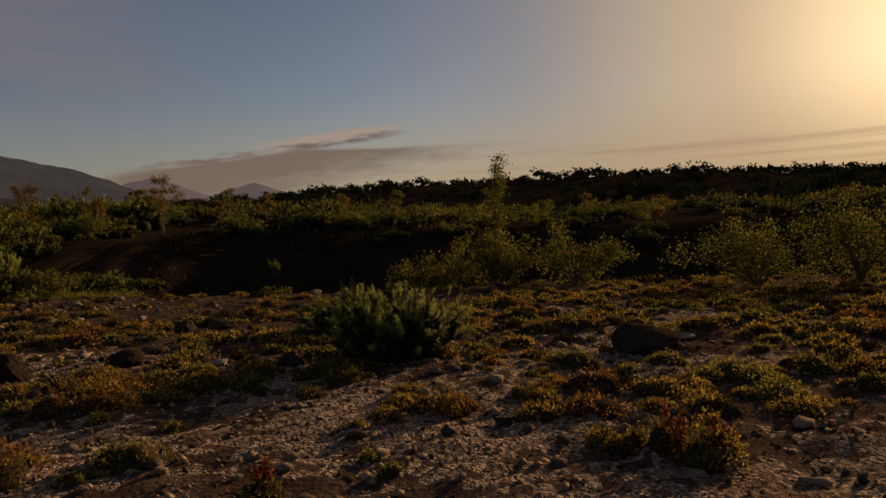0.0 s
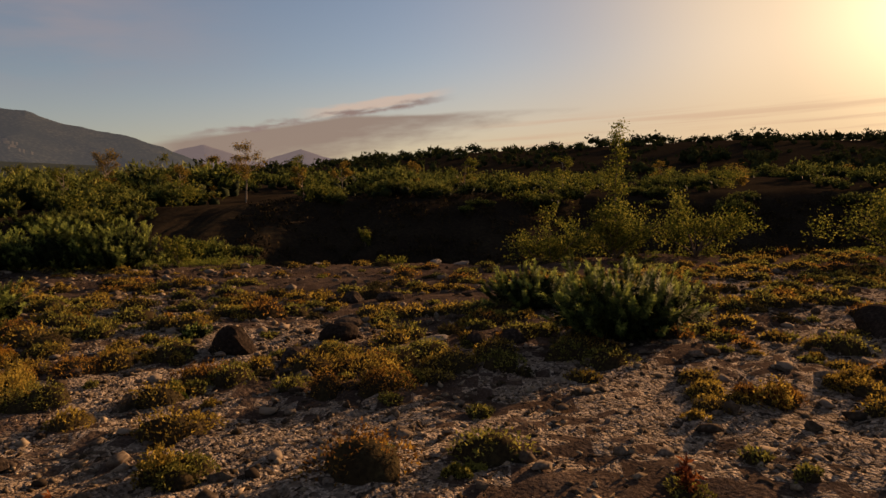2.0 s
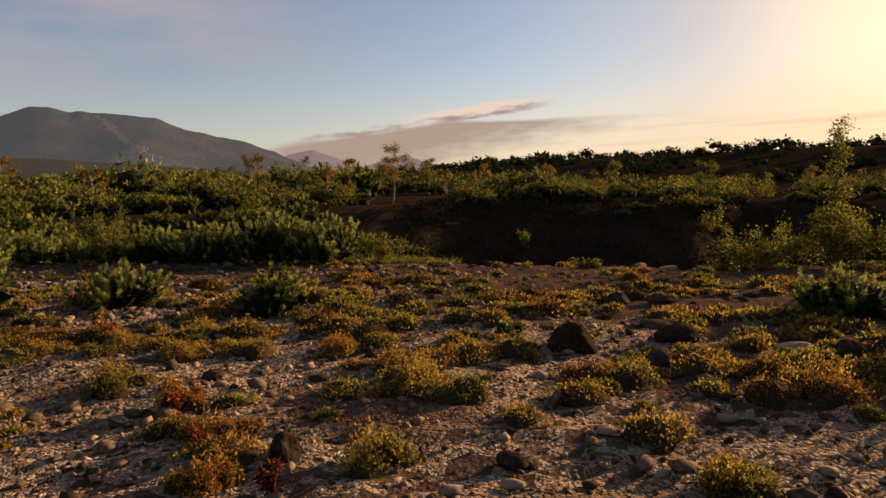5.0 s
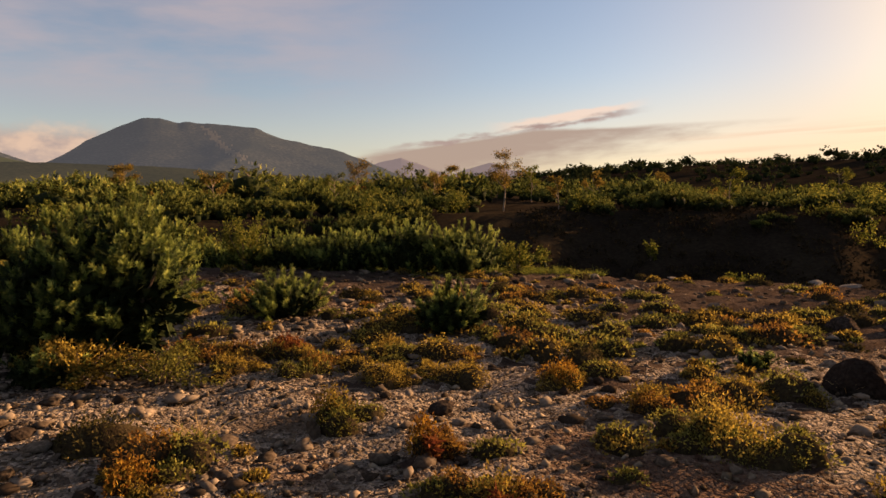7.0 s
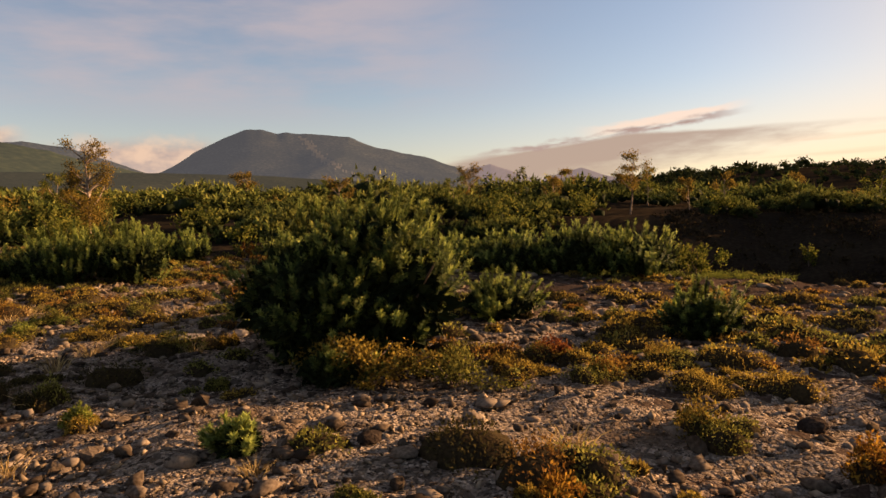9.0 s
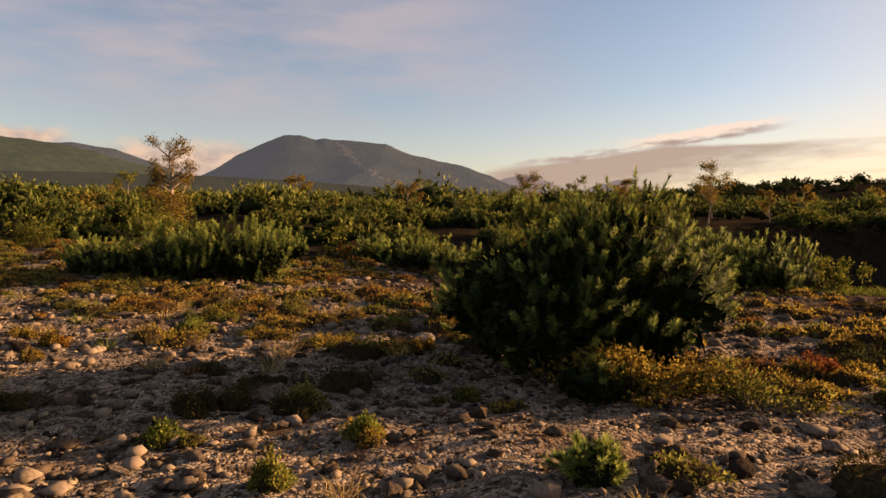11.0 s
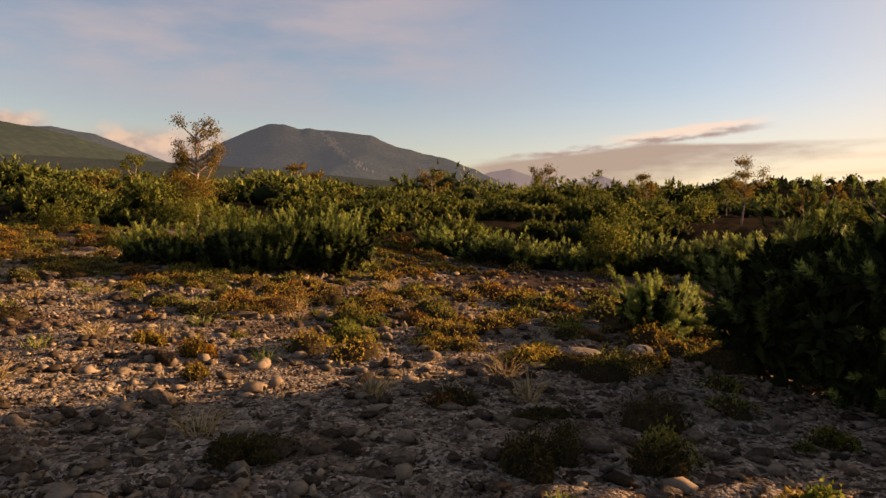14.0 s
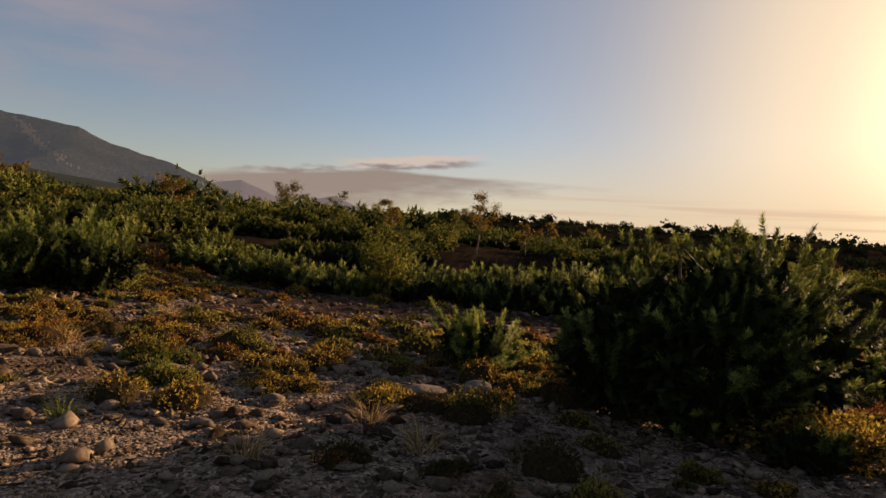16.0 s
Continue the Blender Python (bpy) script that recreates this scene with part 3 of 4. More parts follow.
def pine_bush(at, rx, ry, h, shoots, per, label, seed, needle=0.062, width=0.0125, shoot_len=0.2, turn=0.0, group="", limbs=9, sprigs=0, lean=0.0, fresh=False, upright=1.3, skew=(0.0, 0.0), lobes=((0, 0, 1, 1),)):
    """A bushy pine of one or more lobes, each (x, y, width, height) in shares of the whole."""
    r = np.random.default_rng(seed)
    ob = thing("mountain_pine", (at[0], at[1], gz(*at) - 0.02), label, "pine shrub", group, turn=turn)
    area = sum(w * g for _, _, w, g in lobes)
    made = []
    for lx, ly, w, g in lobes:
        q, e = pine_shape(r, rx * w, ry * w, h * g, int(shoots * w * g / area), upright, paw=shoot_len, stray=0.34 if upright < 2 else 0.2, skew=skew)
        made.append((q + [lx * rx, ly * ry, 0], e))
    p, d = np.concatenate([m[0] for m in made]), np.concatenate([m[1] for m in made])
    shoots = len(p)
    ln = 0.95 * shoot_len * (r.uniform(0.7, 1.35, shoots) if upright < 2 else r.uniform(0.6, 1.6, shoots))
    v, f, lit_tip = needles(p, d, ln, per, needle, width, r)
    # Sunlit tip colour is set more often towards the top of the bush.
    lit_tip *= np.repeat(r.uniform(0, 1, shoots) < 0.45 + 0.5 * np.clip(p[:, 2] / h, 0, 1), per)
    v[:, 0] += lean * v[:, 2]
    part("foliage", mesh_np("pine_foliage", v, f, [M_LIT_FRESH if fresh else M_NEEDLE, M_LIT_FRESH], index=lit_tip), ob, "dense dark green needles in upright shoots")
    for lx, ly, w, g in lobes:
        core = part("inner_foliage", core_mesh(r, rx * 0.80 * w, ry * 0.80 * w, h * 0.74 * g, M_NEEDLE_SHADE), ob, "inner needles coloured near-black for shade")
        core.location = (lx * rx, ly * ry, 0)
    for lv, lf in pine_limbs(r, p, np.zeros(3), limbs, 0.022 * h + 0.008):
        part("branch", mesh_np("pine_branch", lv, lf, M_BARK, True), ob)
    for k in range(sprigs):
        i = int(np.argsort(-p[:, 2])[k * 4])
        q = np.stack([p[i] + [lean * p[i][2], 0, 0.0], p[i] + [lean * p[i][2] + 0.01, 0.01, shoot_len * 0.35]])
        sv, sf, _ = needles(q, np.repeat(unit(d[i] * 0.4 + [0, 0, 1.0])[None], 2, 0), np.full(2, shoot_len), per, needle * 0.8, width, r)
        part("leader", mesh_np("pine_leader", sv, sf, M_NEEDLE), ob, "upright leading shoot")
    return ob


def broad_shrub(name, at, rx, ry, h, count, leaf, mat, label, category, seed, stems=7, group="", top=None, base=None, gap=0.35):
    """Many-stemmed leafy shrub; twigs carry loose clusters of leaves with gaps between them."""
    r = np.random.default_rng(seed)
    ob = thing(name, (at[0], at[1], (gz(*at) if base is None else base) - 0.02), label, category, group)
    tips = []
    for k in range(stems):
        a = 2 * np.pi * (k + r.uniform(-0.3, 0.3)) / stems
        reach = r.uniform(0.35, 1.0)
        end = np.array([np.cos(a) * rx * reach, np.sin(a) * ry * reach, h * (1.0 - 0.45 * reach ** 2) * r.uniform(0.85, 1.05)])
        s = np.linspace(0, 1, 6)[:, None]
        pts = end * np.concatenate([s ** 1.1, s ** 1.1, s ** 0.8], 1) + r.normal(0, 0.02 * h, (6, 3)) * s
        v, f = tube(pts, np.linspace(0.014 * h + 0.004, 0.004, 6), 5)
        part("stem", mesh_np("shrub_stem", v, f, M_BARK, True), ob)
        for q in range(9):
            u = r.uniform(0.3, 1.0)
            tips.append(end * [u ** 1.1, u ** 1.1, u ** 0.8] + r.normal(0, 0.16, 3) * [rx, ry, h * 0.7])
    if top:
        for u in np.linspace(0.3, 1.0, 26):
            tips.append(np.array([top[0] * u, top[1] * u, top[2] * u]) + r.normal(0, 0.16 * (1.25 - u) * top[2] / 3 + 0.03, 3))
        s = np.linspace(0, 1, 8)[:, None]
        v, f = tube(np.array(top) * s + r.normal(0, 0.03, (8, 3)) * s, np.linspace(0.04, 0.006, 8), 6)
        part("trunk", mesh_np("shrub_trunk", v, f, M_BARK, True), ob)
    tips = np.array(tips)
    tips[:, 2] = np.maximum(tips[:, 2], 0.05)
    if leaf > 0.05:
        count, leaf = int(count * 2.4), leaf * 0.72
    which = r.integers(0, len(tips), count)
    c = tips[which] + r.normal(0, 1, (count, 3)) * np.array([rx, ry, h]) * 0.055 * (1 + gap)
    c[:, 2] = np.maximum(c[:, 2], 0.02)
    v, f = leaves(c, unit(c - [0, 0, h * 0.2]), leaf, leaf * 0.62, r)
    part("foliage", mesh_np("shrub_foliage", v, f, mat), ob)
    return ob


def slim_tree(at, h, mat, label, seed, crown=(0.45, 1.0), spread=0.7, count=900, leaf=0.09, base=None, low=None, bark=None, lean=(0.0, 0.0), limbs=10):
    """A small bent tree: tapered trunk, forked limbs, leaf clusters with gaps."""
    r = np.random.default_rng(seed)
    ob = thing("birch_tree", (at[0], at[1], (gz(*at) if base is None else base) - 0.03), label, "tree", "small trees in the scrub")
    s = np.linspace(0, 1, 9)
    path = np.stack([lean[0] * s ** 1.5 + 0.05 * h * np.sin(s * 4 + seed) * s, lean[1] * s ** 1.5 + 0.04 * h * np.sin(s * 5 + seed * 2) * s, h * 0.93 * s], -1)
    v, f = tube(path, np.linspace(0.017 * h, 0.004 * h, 9), 7)
    part("trunk", mesh_np("tree_trunk", v, f, bark or M_BIRCH, True), ob, "pale crooked trunk")
    tips = [path[-1]]
    for k in range(limbs):
        u = r.uniform(crown[0] * 0.7, 0.95)
        p0 = np.array([np.interp(u, s, path[:, c]) for c in range(3)])
        a = r.uniform(0, 2 * np.pi)
        ln = spread * (1.15 - 0.55 * u) * r.uniform(0.6, 1.1)
        end = p0 + np.array([np.cos(a) * ln, np.sin(a) * ln, ln * r.uniform(0.6, 1.2)])
        end[2] = min(end[2], h)
        m = (p0 + end) / 2 + [0, 0, -0.06 * ln]
        v, f = tube(np.array([p0, m, end]), np.array([0.009, 0.006, 0.003]) * h, 5)
        part("limb", mesh_np("tree_limb", v, f, bark or M_BIRCH, True), ob)
        tips += [end, m * 0.4 + end * 0.6, end + r.normal(0, 0.1 * spread, 3)]
    tips = np.array(tips)
    count, leaf = int(count * 2.6), leaf * 0.72
    c = tips[r.integers(0, len(tips), count)] + r.normal(0, 0.135 * spread, (count, 3)) * [1, 1, 0.7]
    v, f = leaves(c, r.normal(0, 1, (count, 3)), leaf, leaf * 0.7, r)
    part("crown", mesh_np("tree_crown", v, f, mat), ob)
    if low:
        n = count // 2
        c = np.stack([r.normal(0, 0.36 * spread, n), r.normal(0, 0.36 * spread, n), r.uniform(0.15 * h, 0.45 * h, n)], -1)
        v, f = leaves(c, r.normal(0, 1, (n, 3)), leaf, leaf * 0.7, r)
        part("low_leaves", mesh_np("tree_low_leaves", v, f, low), ob, "rust-orange lower leaves")
    return ob


PG = "mountain pines on the gravel flat"
pine_bush((-12.55, 5.88), 1.28, 1.10, 1.90, 960, 115, "large bushy dark green mountain pine on gravel", 11, shoot_len=0.21, needle=0.058, limbs=16, group=PG, lean=0.05, skew=(0.1, 0.06), lobes=((0.24, 0.12, 0.66, 1.0), (-0.42, 0.1, 0.62, 0.80), (0.02, -0.28, 0.55, 0.74), (0.5, 0.12, 0.52, 0.84), (-0.15, 0.42, 0.58, 0.86)))
pine_bush((-12.0, 5.1), 0.34, 0.28, 0.32, 36, 150, "low sunlit yellow-green pine at the foot of the large one", 12, shoot_len=0.13, group=PG, limbs=5)
pine_bush((-0.75, 7.85), 0.90, 0.8, 0.82, 300, 130, "spreading low mountain pine with upright shoots", 13, shoot_len=0.22, group=PG, sprigs=2)
pine_bush((-1.65, 10.1), 0.70, 0.6, 0.60, 150, 120, "low mountain pine with light shoots", 14, shoot_len=0.2, group=PG)
pine_bush((-9.43, 8.95), 0.54, 0.5, 0.58, 160, 120, "small rounded mountain pine with one tall shoot", 15, shoot_len=0.16, group=PG, sprigs=2)
pine_bush((-12.15, 9.1), 0.64, 0.6, 0.60, 170, 120, "small spreading mountain pine with a tall shoot", 16, shoot_len=0.19, group=PG, sprigs=1)
pine_bush((-14.5, 7.65), 0.54, 0.5, 0.64, 130, 140, "small bright green mountain pine behind pale stones", 17, shoot_len=0.2, group=PG, fresh=True)
pine_bush((-11.45, 3.5), 0.14, 0.13, 0.2, 18, 120, "tiny yellow-green pine seedling in gravel", 18, needle=0.055, shoot_len=0.1, group=PG, limbs=3, fresh=True)
pine_bush((-22.1, 8.75), 1.35, 1.0, 1.0, 210, 120, "row of dark mountain pine with candle shoots", 19, shoot_len=0.33, needle=0.075, width=0.016, group=PG, sprigs=4, upright=2.4)
pine_bush((-20.9, 9.6), 1.15, 0.9, 1.2, 210, 120, "upright dark mountain pine with candle shoots", 20, shoot_len=0.34, needle=0.075, width=0.016, group=PG, sprigs=5, upright=2.4)
pine_bush((-23.7, 8.3), 1.1, 0.9, 0.7, 160, 100, "low dark mountain pine at the edge of the flat", 21, shoot_len=0.28, needle=0.075, width=0.016, group=PG, upright=2.2)
pine_bush((-5.9, 8.0), 0.14, 0.14, 0.15, 16, 80, "tiny dark pine seedling among stones", 22, needle=0.04, shoot_len=0.07, group=PG, limbs=3)
# hedge at the rim of the hollow
for k, (x, y, rx, h) in enumerate(((-14.9, 15.6, 1.45, 1.1), (-13.2, 15.9, 1.45, 1.25), (-11.9, 16.3, 1.1, 1.15), (-16.6, 15.5, 1.3, 0.9))):
    pine_bush((x, y), rx, 1.1, h, 250, 60, "dense dark green mountain pine at the hollow's rim", 30 + k, shoot_len=0.26, needle=0.10, width=0.026, group="pines at the rim of the hollow", limbs=5, upright=2.2)
for k, (x, y, rx, h) in enumerate(((-19.5, 14.3, 1.2, 0.7), (-18.2, 15.2, 1.0, 0.6), (-21.6, 15.6, 1.4, 0.8), (-24.0, 13.5, 1.3, 0.8))):
    pine_bush((x, y), rx, 0.9, h, 170, 60, "low mountain pine below the rim", 40 + k, shoot_len=0.26, needle=0.10, width=0.026, group="pines at the rim of the hollow", limbs=4, upright=2.2)

# leafy shrubs
broad_shrub("leafy_shrub", (1.15, 19.6), 1.5, 1.0, 1.6, 2600, 0.10, M_LEAF, "tall slim alder shrub with sparse backlit leaves", "shrub", 50, 8, top=(0.15, 0.5, 3.75))
broad_shrub("leafy_shrub", (3.6, 20.3), 1.7, 1.0, 1.75, 2200, 0.10, M_LEAF, "spreading backlit leafy shrub on the rim", "shrub", 51)
broad_shrub("leafy_shrub", (-0.7, 19.4), 1.6, 0.9, 1.55, 1700, 0.10, M_LEAF, "spreading backlit leafy shrub on the rim", "shrub", 52)
broad_shrub("leafy_shrub", (7.6, 16.9), 1.9, 1.2, 1.85, 2600, 0.09, M_LEAF, "broad olive shrub glowing in low sun", "shrub", 53, 10)
broad_shrub("leafy_shrub", (9.9, 16.4), 1.6, 1.2, 2.1, 2000, 0.09, M_LEAF, "broad olive shrub glowing in low sun", "shrub", 54, 9)
broad_shrub("leafy_shrub", (-10.6, 16.9), 0.55, 0.5, 0.85, 600, 0.09, M_LEAF, "small light green shrub beside the hedge", "shrub", 55, 5)
broad_shrub("leafy_shrub", (-5.3, 19.2), 0.75, 0.5, 0.75, 600, 0.09, M_LEAF, "small olive shrub on the rim", "shrub", 56, 5)
broad_shrub("leafy_shrub", (-17.1, 14.6), 0.85, 0.7, 1.35, 1100, 0.085, M_LEAF, "olive shrub with a bare crooked stem", "shrub", 57, 6)
broad_shrub("leafy_shrub", (-8.2, 29.4), 0.35, 0.3, 0.9, 220, 0.11, M_LEAF, "lone sunlit bush on the dark slope", "shrub", 58, 4)
broad_shrub("leafy_shrub", (-26.5, 12.2), 1.5, 1.0, 1.2, 1300, 0.09, M_LEAF, "olive leafy shrub at the edge of the flat", "shrub", 59, 8)
broad_shrub("leafy_shrub", (-29.5, 13.2), 1.3, 1.0, 1.2, 1100, 0.09, M_LEAF, "olive leafy shrub at the edge of the flat", "shrub", 60, 8)
broad_shrub("leafy_shrub", (-31.5, 10.6), 1.2, 0.9, 1.0, 1000, 0.09, M_LEAF, "olive leafy shrub at the edge of the flat", "shrub", 64, 8)
broad_shrub("leafy_shrub", (-35.0, 9.2), 1.3, 0.9, 1.1, 1000, 0.09, M_AUTUMN, "yellowing leafy shrub at the edge of the flat", "shrub", 65, 8)
broad_shrub("leafy_shrub", (-27.0, 9.6), 0.6, 0.5, 0.5, 500, 0.07, M_LEAF, "low bright shrub on open ground", "shrub", 66, 6)
broad_shrub("orange_sapling", (-22.5, 14.6), 0.26, 0.22, 0.55, 60, 0.13, M_ORANGE, "slender sapling with large orange leaves", "sapling", 61, 3)
broad_shrub("leafy_undergrowth", (-11.75, 5.25), 0.8, 0.5, 0.42, 2600, 0.036, M_OCHRE, "sunlit leafy undergrowth below the large pine", "undergrowth", 62, 9)
broad_shrub("leafy_undergrowth", (-10.95, 5.45), 0.6, 0.4, 0.3, 1700, 0.03, M_OLIVE, "golden undergrowth below the large pine", "undergrowth", 63, 8)

# small trees
slim_tree((-16.75, 37.4), 3.25, M_AUTUMN, "slim pale birch with thin olive crown", 70, (0.55, 1), 1.0, 1100, 0.11, lean=(0.35, 0), limbs=13)
slim_tree((-14.0, 39.6), 1.9, M_AUTUMN, "small yellowing birch among dark pines", 71, (0.4, 1), 0.6, 420, 0.12)
slim_tree((-33.2, 16.8), 4.0, M_AUTUMN, "slender birch with rust leaves round its foot", 72, (0.40, 1), 0.95, 2600, 0.085, low=M_AUTUMN, lean=(-0.1, 0.1), limbs=24)
slim_tree((-29.0, 50.7), 3.2, M_LEAF, "slim birch among dark pines", 73, (0.4, 1), 0.9, 500, 0.14)
slim_tree((-33.0, 50.0), 3.4, M_AUTUMN, "rust-coloured birch above the scrub", 74, (0.35, 1), 1.2, 700, 0.14, low=M_ORANGE)
slim_tree((-26.0, 53.5), 3.0, M_AUTUMN, "olive birch among dark pines", 75, (0.3, 1), 1.1, 700, 0.14)
slim_tree((-61.0, 52.6), 3.6, M_AUTUMN, "lone olive birch above the scrub", 76, (0.35, 1), 1.4, 600, 0.2)
slim_tree((-46.0, 57.0), 2.8, M_LEAF, "lone dark birch above the scrub", 77, (0.3, 1), 1.2, 600, 0.18)
slim_tree((-12.6, 44.0), 2.3, M_AUTUMN, "small yellow birch on the far bank", 78, (0.4, 1), 0.7, 400, 0.14)
slim_tree((-4.5, 46.0), 2.2, M_LEAF, "small olive tree on the far bank", 79, (0.3, 1), 0.9, 500, 0.14)


_t = np.random.default_rng(3)
SMALL = slim_tree((-22.5, 41.0), 2.2, M_AUTUMN, "small olive birch rising from the pine scrub", 80, (0.35, 1), 0.8, 500, 0.12)
TALL = slim_tree((-38.5, 43.0), 2.9, M_LEAF, "leafy green birch rising from the pine scrub", 81, (0.3, 1), 1.0, 700, 0.13)
for k, (x, y) in enumerate(((-27.5, 37.0), (-44.0, 36.0), (-52.0, 44.0), (-37.0, 61.0), (-20.0, 58.0), (-55.0, 28.0), (-47.0, 24.0), (-9.0, 52.0), (3.0, 55.0), (-31.0, 30.0), (-66.0, 38.0), (12.0, 60.0))):
    s = float(_t.uniform(0.75, 1.15))
    copy_thing(SMALL if k % 2 else TALL, pose(x, y, gz(x, y) - 0.03, 0, 0, float(_t.uniform(0, 360))) @ Matrix.Diagonal((s, s, s, 1)))


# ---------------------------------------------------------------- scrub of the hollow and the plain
FAR = [M_NEEDLE_FAR, M_LIT_FAR, M_NEEDLE_SHADE]
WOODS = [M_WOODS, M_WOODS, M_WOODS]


def scrub():
    """Dwarf pine thicket: shoots of thousands of bushes that nobody could count."""
    r = np.random.default_rng(5)

    def spots(d0, d1, step):
        n = int((d1 ** 2 - d0 ** 2) * 1.0 / step ** 2)
        a = np.radians(r.uniform(-74, 42, n))
        d = np.sqrt(r.uniform(d0 ** 2, d1 ** 2, n))
        x, y = -6 + d * np.sin(a), 2 + d * np.cos(a)
        rim = rim_line(x)
        ok = (y > rim + 2.3)
        bank = (x > -12.5) & (x < 30) & (y < 33 + 1.6 * np.sin(x * 0.5) + 0.12 * np.maximum(0, x))
        ok &= ~(bank & (r.uniform(0, 1, n) > 0.03))
        ok &= np.hypot(x + 15.2, (y - 32.0) * 0.42) > 2.4
        ok &= ~((x < -24) & (y < 12.5) & (np.hypot(x + 6, y - 2) < 27))
        patch = np.sin(x * 0.21 + 1.3 * np.sin(y * 0.13)) * np.sin(y * 0.19 + 0.8 * np.sin(x * 0.17))
        ok &= r.uniform(0, 1, n) < np.clip(0.95 - 1.6 * np.maximum(0, patch - 0.2), 0.06, 1)
        return x[ok], y[ok], d[ok]

    def grow(x, y, d, shoots, per, needle, width, ln, hmin, hmax, name, mats, label, upright=0.7, blobs=6):
        n, m = len(x), blobs
        h = r.uniform(hmin, hmax, n) * (0.42 + 0.75 * r.uniform(0, 1, n) ** 1.6)
        h = h * (1 - 0.45 * sstep(-16, 4, x) * (d < 95))
        w = h * r.uniform(1.0, 1.9, n)
        z = ground_z(x, y) - 0.1
        # each bush is a heap of boughs of uneven size
        ba, bs = r.uniform(0, 2 * np.pi, (n, m)), r.uniform(0.0, 1, (n, m)) ** 0.8
        bc = np.sqrt(1 - bs ** 2) * r.uniform(0.45, 0.85, (n, m))
        bx, by = x[:, None] + np.cos(ba) * bc * w[:, None], y[:, None] + np.sin(ba) * bc * w[:, None]
        bz = z[:, None] + h[:, None] * (0.26 + 0.44 * bs * r.uniform(0.7, 1.1, (n, m)))
        br = h[:, None] * r.uniform(0.17, 0.34, (n, m))
        a = r.uniform(0, 2 * np.pi, (n, m, shoots))
        s = r.uniform(-0.05, 1, (n, m, shoots))
        c = np.sqrt(1 - s ** 2)
        q = r.uniform(0.75, 1.08, (n, m, shoots)) * br[..., None]
        p = np.stack([bx[..., None] + np.cos(a) * c * q * 1.35, by[..., None] + np.sin(a) * c * q * 1.35, bz[..., None] + s * q], -1).reshape(-1, 3)
        ax = unit(np.stack([np.cos(a) * c, np.sin(a) * c, s + upright], -1).reshape(-1, 3) + r.normal(0, 0.2, (len(p), 3)))
        grown = np.repeat(np.clip(br / np.median(br), 0.6, 2.0).ravel(), shoots)
        v, f, lit_tip = needles(p, ax, ln * grown * r.uniform(0.5, 1.4, len(p)), per, needle * grown, width * grown, r)
        # Added filler bodies, dark to stand for the shade inside each bough.
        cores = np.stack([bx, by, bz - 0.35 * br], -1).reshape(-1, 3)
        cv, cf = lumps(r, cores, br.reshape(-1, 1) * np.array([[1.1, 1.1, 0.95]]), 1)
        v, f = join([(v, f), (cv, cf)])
        index = np.concatenate([lit_tip, np.full(len(cf), 2)])
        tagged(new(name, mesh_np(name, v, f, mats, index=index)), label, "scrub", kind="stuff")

    x, y, d = spots(12, 44, 2.5)
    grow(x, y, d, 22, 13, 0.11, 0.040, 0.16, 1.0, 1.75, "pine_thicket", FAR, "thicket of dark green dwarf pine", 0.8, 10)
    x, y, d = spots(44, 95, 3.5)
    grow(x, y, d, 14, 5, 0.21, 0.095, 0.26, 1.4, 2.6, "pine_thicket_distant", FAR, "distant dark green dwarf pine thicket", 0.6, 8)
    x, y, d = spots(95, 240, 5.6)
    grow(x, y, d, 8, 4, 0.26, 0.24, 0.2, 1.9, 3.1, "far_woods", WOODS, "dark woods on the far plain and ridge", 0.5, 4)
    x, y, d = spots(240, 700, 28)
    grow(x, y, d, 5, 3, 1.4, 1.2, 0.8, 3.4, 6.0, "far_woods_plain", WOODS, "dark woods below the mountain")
    # leafy bushes between the pines
    for name, mat, step, leaf, words in (("autumn_bushes", M_AUTUMN, 13.0, 0.11, "yellowing bushes scattered in the pine scrub"), ("olive_bushes", M_LEAF, 8.0, 0.11, "olive leafy bushes scattered in the pine scrub")):
        x, y, d = spots(20, 110, step)
        n, k, tw = len(x), 30, 14
        h = r.uniform(0.7, 1.9, n)
        size = np.stack([h * 0.36, h * 0.36, h * 0.32], -1)
        tips = np.repeat(np.stack([x, y, ground_z(x, y) + 0.5 * h], -1), tw, 0) + np.clip(r.normal(0, 1, (n * tw, 3)), -1.1, 1.1) * np.repeat(size, tw, 0)
        c = np.repeat(tips, k, 0) + np.clip(r.normal(0, 1, (n * tw * k, 3)), -1.6, 1.6) * np.repeat(size * 0.3, tw * k, 0)
        v, f = leaves(c, r.normal(0, 1, (len(c), 3)), leaf, leaf * 0.7, r)
        tagged(new(name, mesh_np(name, v, f, mat)), words, "bushes", kind="stuff")
    # heath on the bank of the hollow, its colour darkened for the shade there
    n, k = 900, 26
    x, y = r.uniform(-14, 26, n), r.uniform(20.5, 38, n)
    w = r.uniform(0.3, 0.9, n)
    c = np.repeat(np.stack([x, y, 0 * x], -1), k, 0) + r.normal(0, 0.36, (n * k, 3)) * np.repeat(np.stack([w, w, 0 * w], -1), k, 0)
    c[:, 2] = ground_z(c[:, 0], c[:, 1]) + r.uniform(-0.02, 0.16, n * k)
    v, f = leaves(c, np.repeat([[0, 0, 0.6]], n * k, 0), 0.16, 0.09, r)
    tagged(new("bank_heath", mesh_np("bank_heath", v, f, M_HEATH_SHADE)), "heath coloured dark for the shaded bank", "heath", kind="stuff")


scrub()


